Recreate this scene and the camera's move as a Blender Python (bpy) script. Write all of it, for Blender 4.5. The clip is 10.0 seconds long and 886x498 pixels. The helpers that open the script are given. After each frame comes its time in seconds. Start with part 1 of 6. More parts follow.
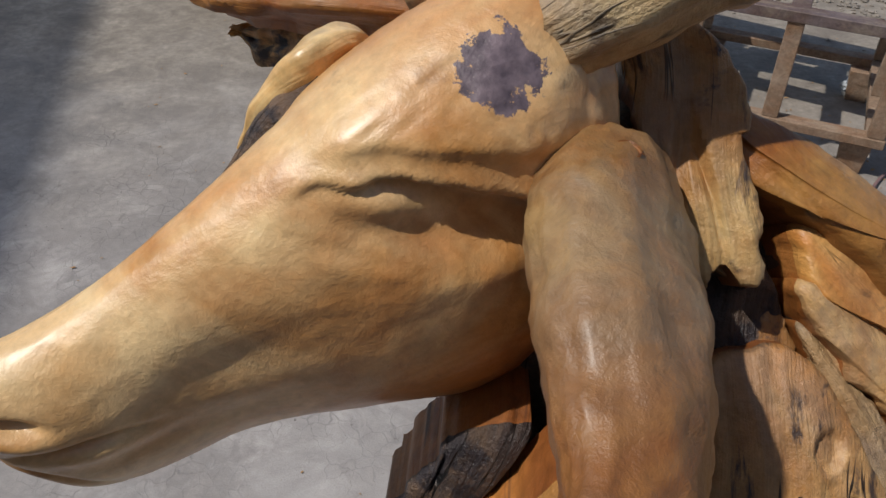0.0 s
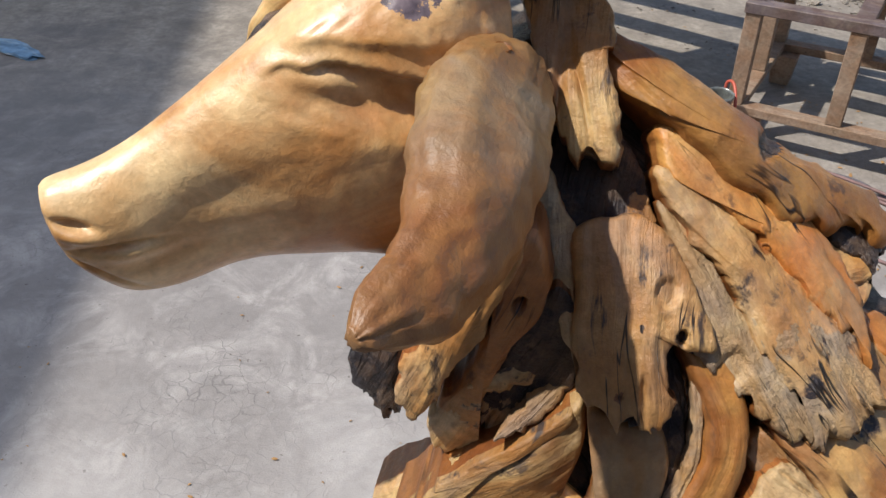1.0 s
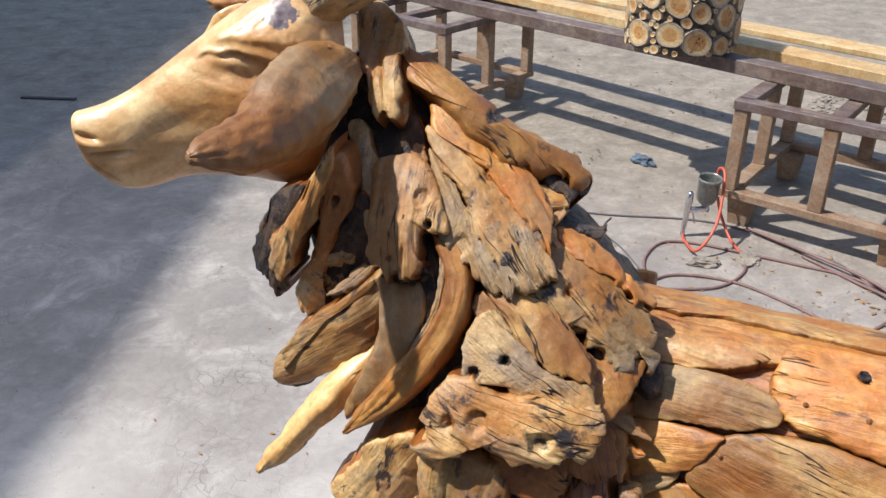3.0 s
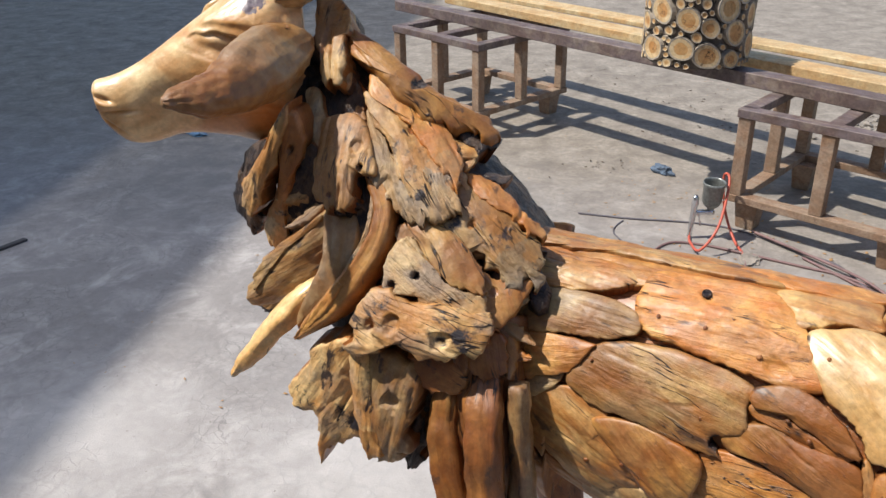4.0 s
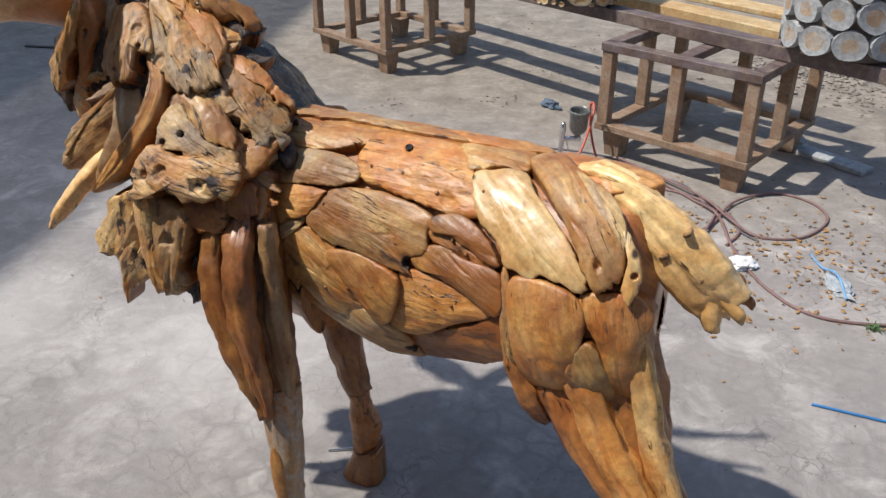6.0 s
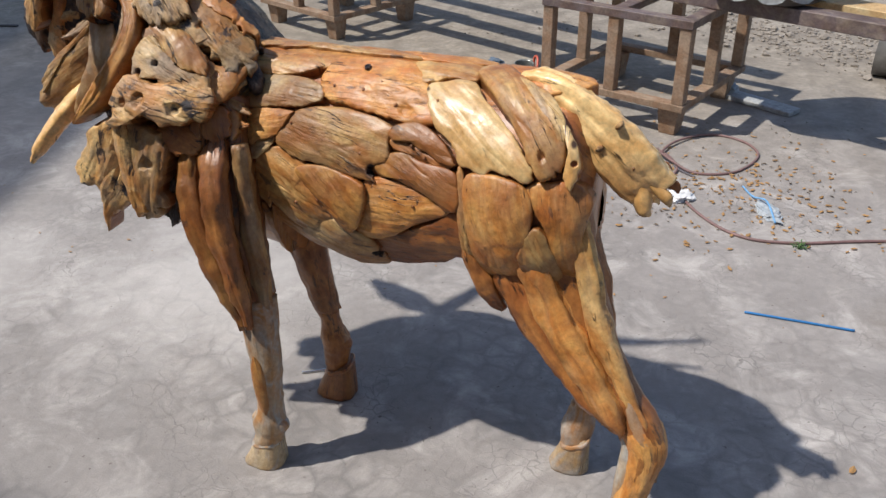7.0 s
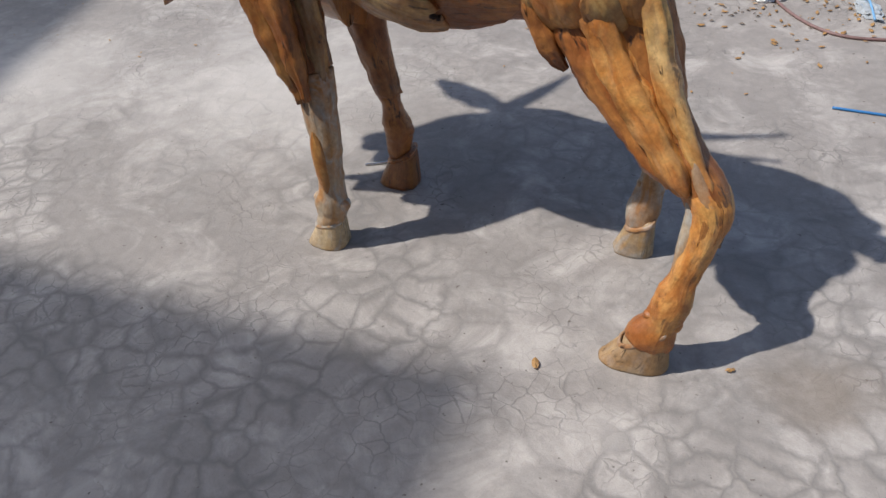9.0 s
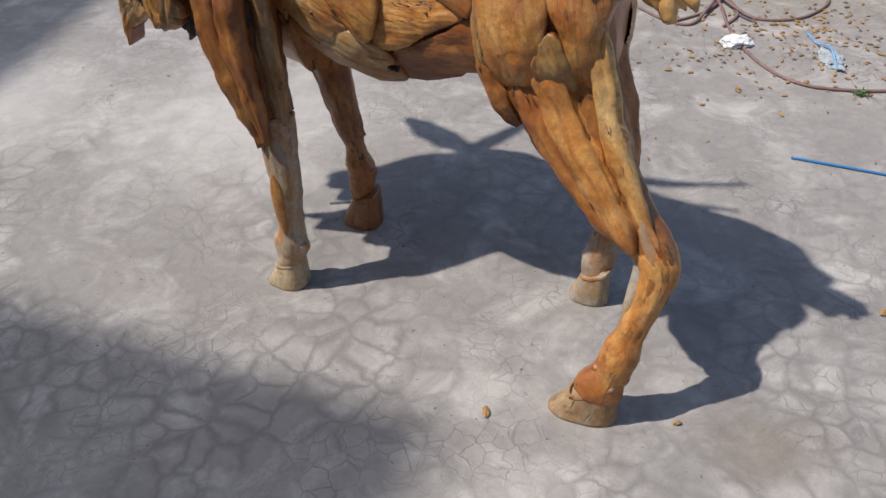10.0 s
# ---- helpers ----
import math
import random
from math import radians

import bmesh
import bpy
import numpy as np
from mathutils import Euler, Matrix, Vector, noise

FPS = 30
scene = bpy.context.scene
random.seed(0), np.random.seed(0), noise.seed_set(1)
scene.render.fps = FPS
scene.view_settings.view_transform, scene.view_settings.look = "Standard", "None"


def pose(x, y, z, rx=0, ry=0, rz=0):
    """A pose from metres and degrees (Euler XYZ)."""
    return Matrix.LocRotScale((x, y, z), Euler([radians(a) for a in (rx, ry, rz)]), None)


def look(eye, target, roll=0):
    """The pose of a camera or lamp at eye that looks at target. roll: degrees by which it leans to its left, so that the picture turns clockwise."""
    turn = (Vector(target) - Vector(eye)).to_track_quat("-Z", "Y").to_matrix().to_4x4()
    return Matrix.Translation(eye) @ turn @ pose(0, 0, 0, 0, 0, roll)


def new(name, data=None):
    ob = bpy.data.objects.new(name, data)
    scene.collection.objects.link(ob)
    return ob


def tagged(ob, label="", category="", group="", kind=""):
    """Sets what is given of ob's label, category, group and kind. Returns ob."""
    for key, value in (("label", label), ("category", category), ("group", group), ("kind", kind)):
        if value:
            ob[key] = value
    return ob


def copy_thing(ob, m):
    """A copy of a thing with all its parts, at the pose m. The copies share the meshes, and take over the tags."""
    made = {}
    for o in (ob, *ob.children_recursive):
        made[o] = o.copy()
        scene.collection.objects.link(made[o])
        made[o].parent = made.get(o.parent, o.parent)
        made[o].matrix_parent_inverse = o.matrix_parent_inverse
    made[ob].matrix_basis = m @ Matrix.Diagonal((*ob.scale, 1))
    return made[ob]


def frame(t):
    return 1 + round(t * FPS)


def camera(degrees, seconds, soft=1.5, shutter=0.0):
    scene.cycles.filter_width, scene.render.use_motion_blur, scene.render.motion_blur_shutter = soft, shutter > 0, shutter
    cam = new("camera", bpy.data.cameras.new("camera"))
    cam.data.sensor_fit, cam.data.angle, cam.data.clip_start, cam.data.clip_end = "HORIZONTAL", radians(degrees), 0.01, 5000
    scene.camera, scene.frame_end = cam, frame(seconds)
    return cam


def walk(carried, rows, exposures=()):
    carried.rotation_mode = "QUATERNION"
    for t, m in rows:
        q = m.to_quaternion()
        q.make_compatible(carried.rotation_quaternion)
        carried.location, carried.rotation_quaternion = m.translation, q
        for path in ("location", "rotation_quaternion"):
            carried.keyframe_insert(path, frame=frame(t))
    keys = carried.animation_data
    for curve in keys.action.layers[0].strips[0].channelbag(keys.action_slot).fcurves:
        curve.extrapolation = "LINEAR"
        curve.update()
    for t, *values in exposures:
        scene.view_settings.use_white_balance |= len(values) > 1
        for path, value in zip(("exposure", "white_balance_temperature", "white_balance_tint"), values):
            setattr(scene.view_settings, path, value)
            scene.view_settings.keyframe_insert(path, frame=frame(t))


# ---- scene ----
cam = camera(55.0, 10.0)
PATH = [
    (0, (0.113, 0.069, 1.622), (0.086, 1.665, 0.416), 2.3),
    (0.2, (0.172, 0.028, 1.637), (-0.029, 1.617, 0.440), 0.8),
    (0.5, (0.217, -0.031, 1.648), (-0.124, 1.561, 0.485), -0.4),
    (1, (0.259, -0.14, 1.643), (0.002, 1.463, 0.475), 0.2),
    (1.5, (0.403, -0.249, 1.647), (0.079, 1.393, 0.552), 0.6),
    (2, (0.594, -0.342, 1.642), (-0.022, 1.242, 0.588), 0.3),
    (2.5, (0.635, -0.449, 1.675), (-0.017, 1.178, 0.712), -0.8),
    (3, (0.687, -0.573, 1.694), (0.18, 1.114, 0.745), 0.2),
    (3.2, (0.729, -0.616, 1.699), (0.187, 1.078, 0.786), -1.1),
    (4.3, (1.08, -0.844, 1.684), (0.391, 0.81, 0.796), -0.6),
    (4.5, (1.096, -0.863, 1.679), (0.475, 0.798, 0.753), -1.7),
    (5, (1.15, -0.923, 1.671), (0.742, 0.775, 0.697), -1.5),
    (5.5, (1.327, -0.949, 1.664), (0.852, 0.747, 0.716), 0.2),
    (6, (1.566, -0.997, 1.656), (0.952, 0.644, 0.692), 0.1),
    (6.2, (1.617, -1.036, 1.646), (1.054, 0.616, 0.668), -0.3),
    (7.3, (1.635, -1.247, 1.567), (1.135, 0.403, 0.554), -0.8),
    (7.5, (1.654, -1.247, 1.538), (1.153, 0.396, 0.513), -1.1),
    (8, (1.689, -1.239, 1.435), (1.153, 0.401, 0.424), -1.4),
    (8.5, (1.697, -1.28, 1.386), (1.14, 0.269, 0.249), -2.4),
    (9, (1.692, -1.274, 1.4), (1.06, 0.144, 0.139), -4.4),
    (9.5, (1.706, -1.26, 1.409), (1.096, 0.144, 0.121), -4.1),
    (10, (1.748, -1.224, 1.462), (1.142, 0.232, 0.232), -2.2),
]
EXPOSE = [(0, -0.5), (0.5, -0.2), (1, 0.1), (1.5, 0.32), (2.5, 0.38), (4.5, 0.22), (6, 0.1), (8, 0.05), (10, 0.02)]
walk(cam, [(t, look(eye, target, roll)) for t, eye, target, roll in PATH], EXPOSE)

# ---------- daylight ----------
SUN_WAY = Vector((0.57, 0.283, -1.0)).normalized()
world = bpy.data.worlds.new("sky")
scene.world = world
world.use_nodes = True
wn = world.node_tree.nodes
sky = wn.new("ShaderNodeTexSky")
sky.sky_type = "NISHITA"
sky.sun_disc = False
sky.sun_elevation = math.asin(-SUN_WAY.z)
sky.sun_rotation = math.atan2(-SUN_WAY.x, -SUN_WAY.y)
world.node_tree.links.new(sky.outputs[0], wn["Background"].inputs[0])
wn["Background"].inputs[1].default_value = 0.142
sun = new("sun", bpy.data.lights.new("sun", "SUN"))
sun.data.energy, sun.data.angle, sun.data.color = 4.4, radians(1.0), (1.0, 0.95, 0.87)
sun.rotation_euler = SUN_WAY.to_track_quat("-Z", "Y").to_euler()


# ---------- materials ----------
def shader(name):
    m = bpy.data.materials.new(name)
    m.use_nodes = True
    return m, m.node_tree, m.node_tree.nodes["Principled BSDF"]


def node(tree, kind, **inputs):
    n = tree.nodes.new("ShaderNode" + kind)
    for key, value in inputs.items():
        sock = n.inputs[int(key[1:])] if key[0] == "i" and key[1:].isdigit() else n.inputs[key]
        if hasattr(value, "is_output"):
            tree.links.new(value, sock)
        else:
            sock.default_value = value
    return n


def mixed(tree, fac, a, b, blend="MIX"):
    n = tree.nodes.new("ShaderNodeMix")
    n.data_type, n.blend_type = "RGBA", blend
    for sock, value in ((n.inputs[0], fac), (n.inputs[6], a), (n.inputs[7], b)):
        if hasattr(value, "is_output"):
            tree.links.new(value, sock)
        else:
            sock.default_value = (*value, 1) if isinstance(value, tuple) else value
    return n.outputs[2]


def ramp(tree, fac, low, high):
    n = node(tree, "MapRange", Value=fac)
    n.inputs[1].default_value, n.inputs[2].default_value = low, high
    return n.outputs[0]


def noise_at(tree, where, scale, detail=4.0, rough=0.55, distortion=0.0):
    return node(tree, "TexNoise", Vector=where, Scale=scale, Detail=detail, Roughness=rough, Distortion=distortion).outputs[0]


def scaled(tree, where, x, y, z):
    return node(tree, "Mapping", i0=where, Scale=(x, y, z)).outputs[0]


def wood(name, light, mid, dark, grey=0.0, gloss=0.4, relief=0.5, knots=0.3, spread=0.25, use_uv=True, bark=0.0, contrast=1.0, putty=(0.33, 0.27, 0.20), inlay=None, splits=0.6, coat=0.0, warm=0.6, stains=0.5, deep=0.6, swirl=False, heart=None, mottle=1.0):
    """Timber whose grain runs along the u of its own layout, in metres."""
    m, t, b = shader(name)
    tex = t.nodes.new("ShaderNodeTexCoord")
    geo = t.nodes.new("ShaderNodeNewGeometry")
    where = tex.outputs["UV"] if use_uv else tex.outputs["Object"]
    place = tex.outputs["Object"]
    shift = node(t, "VectorMath", i0=noise_col(t, place, 7.0), i1=(0.012, 0.03, 0.02))
    shift.operation = "MULTIPLY"
    bent = node(t, "VectorMath", i0=where, i1=shift.outputs[0])
    grain = noise_at(t, scaled(t, bent.outputs[0], 5.0, 70.0, 20.0), 2.2, 6.0, 0.62, 0.25)
    if swirl:
        grain = noise_at(t, place, 42.0, 6.0, 0.66, 0.6)
    rings = noise_at(t, scaled(t, bent.outputs[0], 1.6, 16.0, 6.0), 2.0, 3.0, 0.5, 0.6)
    blot = noise_at(t, place, 11.0, 4.0, 0.6)
    if swirl:
        tone = noise_at(t, scaled(t, place, 1.0, 1.0, 1.6), 6.0, 6.0, 0.58, 1.0)
        worn = noise_at(t, place, 9.0, 7.0, 0.65, 0.8)
    else:
        tone = noise_at(t, scaled(t, bent.outputs[0], 4.0, 11.0, 6.0), 2.0, 6.0, 0.6, 0.8)
        worn = noise_at(t, scaled(t, bent.outputs[0], 5.0, 11.0, 6.0), 2.2, 6.0, 0.62, 0.6)
    col = mixed(t, ramp(t, tone, 0.42, 0.68) if swirl else ramp(t, tone, 0.38, 0.62), mid, light)
    burnt = tuple(c * k for c, k in zip(mid, (0.95, 0.72, 0.50)))
    warmth = node(t, "Math", i0=ramp(t, noise_at(t, place, 7.5, 5.0, 0.6, 0.6), 0.46, 0.62), i1=warm)
    warmth.operation = "MULTIPLY"
    col = mixed(t, warmth.outputs[0], col, burnt)
    band = node(t, "Math", i0=ramp(t, rings, 0.44, 0.30), i1=0.5 * contrast)
    band.operation = "MULTIPLY"
    col = mixed(t, band.outputs[0], col, burnt)
    if grey:
        weathered = node(t, "Math", i0=ramp(t, worn, 0.47, 0.62), i1=grey)
        weathered.operation = "MULTIPLY"
        col = mixed(t, weathered.outputs[0], col, putty)
    if heart:
        # growth rings round the heart of the log, darker and redder towards it
        stir = node(t, "VectorMath", i0=noise_col(t, place, 7.0), i1=(0.014, 0.014, 0.014))
        stir.operation = "MULTIPLY"
        wobble = node(t, "VectorMath", i0=place, i1=stir.outputs[0])
        span = node(t, "VectorMath", i0=scaled(t, wobble.outputs[0], 1.0, 0.7, 1.5), i1=heart)
        span.operation = "DISTANCE"
        wave = node(t, "Math", i0=node(t, "Math", i0=span.outputs["Value"], i1=420.0).outputs[0])
        wave.inputs[0].links[0].from_node.operation = "MULTIPLY"
        wave.operation = "SINE"
        near = ramp(t, span.outputs["Value"], 0.10, 0.05)
        core = mixed(t, ramp(t, wave.outputs[0], -1.0, 1.0), tuple(c * k for c, k in zip(burnt, (0.95, 0.86, 0.72))), tuple(c * k for c, k in zip(mid, (1.15, 0.95, 0.7))))
        part_of = node(t, "Math", i0=near, i1=0.85)
        part_of.operation = "MULTIPLY"
        col = mixed(t, part_of.outputs[0], col, core)
    streak = node(t, "Math", i0=ramp(t, grain, 0.45, 0.26), i1=contrast * 0.42)
    streak.operation = "MULTIPLY"
    col = mixed(t, streak.outputs[0], col, dark)
    oil = node(t, "Math", i0=ramp(t, noise_at(t, place, 5.5, 6.0, 0.66, 0.7), 0.48, 0.64), i1=deep)
    oil.operation = "MULTIPLY"
    col = mixed(t, oil.outputs[0], col, tuple(c * 0.6 + d * 0.5 for c, d in zip(dark, burnt)))
    hue = node(t, "HueSaturation", Saturation=1.0, Color=col)
    t.links.new(node(t, "MapRange", Value=geo.outputs["Random Per Island"], i3=1.0 - spread, i4=1.0 + spread).outputs[0], hue.inputs["Value"])
    col = hue.outputs["Color"]
    if stains:
        patch = node(t, "Math", i0=ramp(t, noise_at(t, scaled(t, bent.outputs[0], 6.0, 15.0, 8.0), 2.0, 7.0, 0.66, 0.5), 0.68 - 0.12 * stains, 0.73 - 0.12 * stains), i1=min(1.0, stains + 0.1))
        patch.operation = "MULTIPLY"
        col = mixed(t, patch.outputs[0], col, (0.040, 0.026, 0.024))
    blotch = ramp(t, noise_at(t, place, 30.0, 5.0, 0.65), 0.62, 0.74)
    spots = node(t, "Math", i0=blotch, i1=contrast * 0.7)
    spots.operation = "MULTIPLY"
    col = mixed(t, spots.outputs[0], col, tuple(c * 0.5 for c in dark))
    if bark:
        scab = ramp(t, noise_at(t, place, 16.0, 6.0, 0.7), 0.62 - 0.3 * bark, 0.70 - 0.3 * bark)
        col = mixed(t, scab, col, (0.035, 0.028, 0.032))
    if knots:
        cell = node(t, "TexVoronoi", Vector=scaled(t, where, 8.0, 13.0, 8.0), Scale=1.0, Randomness=1.0)
        ring = ramp(t, cell.outputs["Distance"], 0.10, 0.05)
        keep = node(t, "Math", i0=node(t, "SeparateColor", Color=cell.outputs["Color"]).outputs[0], i1=1.0 - knots)
        keep.operation = "GREATER_THAN"
        both = node(t, "Math", i0=ring, i1=keep.outputs[0])
        both.operation = "MULTIPLY"
        col = mixed(t, both.outputs[0], col, tuple(c * 0.3 for c in dark))
    seam = node(t, "Math", i0=noise_at(t, scaled(t, bent.outputs[0], 3.0, 34.0, 10.0), 1.3, 3.0, 0.55, 0.3), i1=0.5)
    seam.operation = "SUBTRACT"
    gap = node(t, "Math", i0=seam.outputs[0])
    gap.operation = "ABSOLUTE"
    split = node(t, "Math", i0=ramp(t, gap.outputs[0], 0.013, 0.004), i1=ramp(t, noise_at(t, place, 8.0, 3.0), 0.62 - 0.2 * splits, 0.70 - 0.2 * splits))
    split.operation = "MULTIPLY"
    if splits:
        col = mixed(t, split.outputs[0], col, tuple(c * 0.22 for c in dark))
    if inlay:
        away = node(t, "VectorMath", i0=place, i1=inlay)
        away.operation = "DISTANCE"
        torn = node(t, "Math", i0=away.outputs["Value"], i1=node(t, "MapRange", Value=noise_at(t, place, 75.0, 4.0, 0.7), i3=-0.022, i4=0.022).outputs[0])
        col = mixed(t, ramp(t, torn.outputs[0], 0.0245, 0.0225), col, mixed(t, ramp(t, noise_at(t, place, 120.0, 3.0), 0.35, 0.7), (0.10, 0.072, 0.085), (0.24, 0.18, 0.20)))
    # mottling of the oiled surface, a hand's width and a grain's width
    for size, low, high, distort in ((9.0, 0.84, 1.10, 1.2), (85.0, 0.76, 1.16, 0.3)):
        amount = node(t, "MapRange", Value=noise_at(t, place, size, 7.0, 0.68, distort), i1=0.32, i2=0.66, i3=1 + (low - 1) * mottle, i4=1 + (high - 1) * mottle)
        col = mixed(t, 1.0, col, node(t, "CombineColor", Red=amount.outputs[0], Green=amount.outputs[0], Blue=amount.outputs[0]).outputs[0], "MULTIPLY")
    t.links.new(col, b.inputs["Base Color"])
    t.links.new(node(t, "MapRange", Value=blot, i3=gloss - 0.1, i4=gloss + 0.16).outputs[0], b.inputs["Roughness"])
    high = node(t, "Math", i0=grain, i1=noise_at(t, place, 60.0, 5.0, 0.72))
    if splits:
        high = node(t, "Math", i0=high.outputs[0], i1=split.outputs[0])
        high.operation = "SUBTRACT"
    bump = node(t, "Bump", Strength=min(1.0, relief), Distance=0.0042 if relief < 0.7 else 0.008, Height=high.outputs[0])
    t.links.new(bump.outputs[0], b.inputs["Normal"])
    b.inputs["Coat Weight"].default_value, b.inputs["Coat Roughness"].default_value = coat, 0.32
    return m


def noise_col(tree, where, scale):
    return node(tree, "TexNoise", Vector=where, Scale=scale, Detail=2.0).outputs["Color"]


def plain(name, colour, rough=0.6, metal=0.0, vary=0.25, scale=20.0, bump=0.0):
    m, t, b = shader(name)
    tex = t.nodes.new("ShaderNodeTexCoord")
    n = noise_at(t, tex.outputs["Object"], scale, 5.0, 0.65)
    col = mixed(t, ramp(t, n, 0.3, 0.7), tuple(c * (1 - vary) for c in colour), tuple(min(1, c * (1 + vary)) for c in colour))
    t.links.new(col, b.inputs["Base Color"])
    b.inputs["Roughness"].default_value, b.inputs["Metallic"].default_value = rough, metal
    if bump:
        t.links.new(node(t, "Bump", Strength=bump, Distance=0.004, Height=n).outputs[0], b.inputs["Normal"])
    return m


WOOD_HEAD = wood("smoothed_golden_wood", (0.88, 0.62, 0.32), (0.54, 0.245, 0.062), (0.30, 0.11, 0.025), gloss=0.40, relief=0.3, knots=0.0, spread=0.0, contrast=0.5, inlay=(0.131, 0.496, 1.42), splits=0.0, coat=0.5, warm=0.55, stains=0.0, deep=0.28, swirl=True, mottle=0.6)
WOOD_ORANGE = wood("oiled_orange_wood", (0.60, 0.315, 0.092), (0.43, 0.162, 0.033), (0.10, 0.034, 0.010), grey=0.35, gloss=0.42, relief=0.55, knots=0.3, contrast=0.8, splits=0.4, coat=0.18, warm=0.75, stains=0.5, deep=0.75, putty=(0.42, 0.27, 0.14))
WOOD_TAN = wood("tan_driftwood", (0.60, 0.375, 0.14), (0.42, 0.18, 0.045), (0.10, 0.042, 0.015), grey=0.35, gloss=0.46, relief=0.55, knots=0.3, contrast=0.7, coat=0.2, warm=0.7, stains=0.6, deep=0.75, putty=(0.33, 0.25, 0.165))
WOOD_GREY = wood("weathered_driftwood", (0.62, 0.46, 0.25), (0.37, 0.215, 0.088), (0.07, 0.035, 0.020), grey=0.65, gloss=0.5, relief=0.7, knots=0.2, contrast=0.6, splits=0.35, warm=0.5, stains=0.6, deep=0.5, putty=(0.30, 0.255, 0.215), coat=0.1)
WOOD_PALE = wood("pale_yellow_wood", (0.80, 0.58, 0.28), (0.62, 0.36, 0.125), (0.22, 0.10, 0.03), gloss=0.36, relief=0.3, knots=0.4, contrast=0.4, splits=0.4, coat=0.7, warm=0.4, stains=0.35, deep=0.3)
WOOD_BROWN = wood("brown_stained_wood", (0.42, 0.175, 0.046), (0.24, 0.08, 0.02), (0.05, 0.02, 0.008), gloss=0.40, relief=0.5, knots=0.2, contrast=0.7, coat=0.3, stains=0.7)
WOOD_BARK = wood("charred_bark", (0.22, 0.14, 0.09), (0.062, 0.045, 0.042), (0.016, 0.012, 0.013), gloss=0.38, relief=1.0, knots=0.0, bark=0.5, splits=1.0)
WOOD_RAGGED = wood("ragged_bark_edged_wood", (0.73, 0.50, 0.225), (0.45, 0.225, 0.066), (0.07, 0.032, 0.016), grey=0.4, gloss=0.46, relief=0.65, knots=0.2, bark=0.16, splits=0.5, contrast=0.6, warm=0.7, stains=0.85, putty=(0.30, 0.25, 0.205), coat=0.08)
WOOD_EAR = wood("ringed_brown_wood", (0.42, 0.27, 0.115), (0.27, 0.13, 0.040), (0.12, 0.048, 0.018), grey=0.8, gloss=0.46, relief=0.5, knots=0.0, spread=0.0, contrast=0.5, splits=0.0, coat=0.2, warm=0.8, stains=0.2, deep=0.45, putty=(0.30, 0.215, 0.13), swirl=True, heart=(0.204, 0.211, 1.989), mottle=0.8)
WOOD_LEG = wood("filled_leg_wood", (0.42, 0.34, 0.25), (0.38, 0.20, 0.075), (0.17, 0.06, 0.018), grey=1.0, gloss=0.45, relief=0.25, knots=0.1, spread=0.0, contrast=0.6, putty=(0.36, 0.34, 0.31), splits=0.2, stains=0.3)
WOOD_HOOF = wood("dull_hoof_wood", (0.46, 0.36, 0.23), (0.36, 0.25, 0.13), (0.15, 0.08, 0.04), grey=0.9, gloss=0.6, relief=0.4, knots=0.0, spread=0.05, contrast=0.7, putty=(0.33, 0.30, 0.27), splits=0.3)
WOOD_AMBER = wood("dark_amber_wood", (0.53, 0.27, 0.072), (0.36, 0.135, 0.028), (0.09, 0.032, 0.010), grey=0.4, gloss=0.44, relief=0.5, knots=0.3, contrast=0.7, splits=0.2, coat=0.2, warm=0.75, stains=0.6, deep=0.7, putty=(0.34, 0.19, 0.085))
WOOD_DUN = wood("stained_dun_driftwood", (0.63, 0.43, 0.19), (0.37, 0.18, 0.056), (0.07, 0.030, 0.012), grey=0.45, gloss=0.48, relief=0.65, knots=0.3, contrast=0.6, splits=0.3, coat=0.15, warm=0.7, stains=0.75, deep=0.6, putty=(0.28, 0.225, 0.18))
WOODS = [WOOD_HEAD, WOOD_ORANGE, WOOD_TAN, WOOD_GREY, WOOD_PALE, WOOD_BROWN, WOOD_BARK, WOOD_RAGGED, WOOD_EAR, WOOD_LEG, WOOD_HOOF, WOOD_AMBER, WOOD_DUN]
HEAD, ORANGE, TAN, GREY, PALE, BROWN, BARK, RAGGED, EAR, LEG, HOOF, AMBER, DUN = range(13)


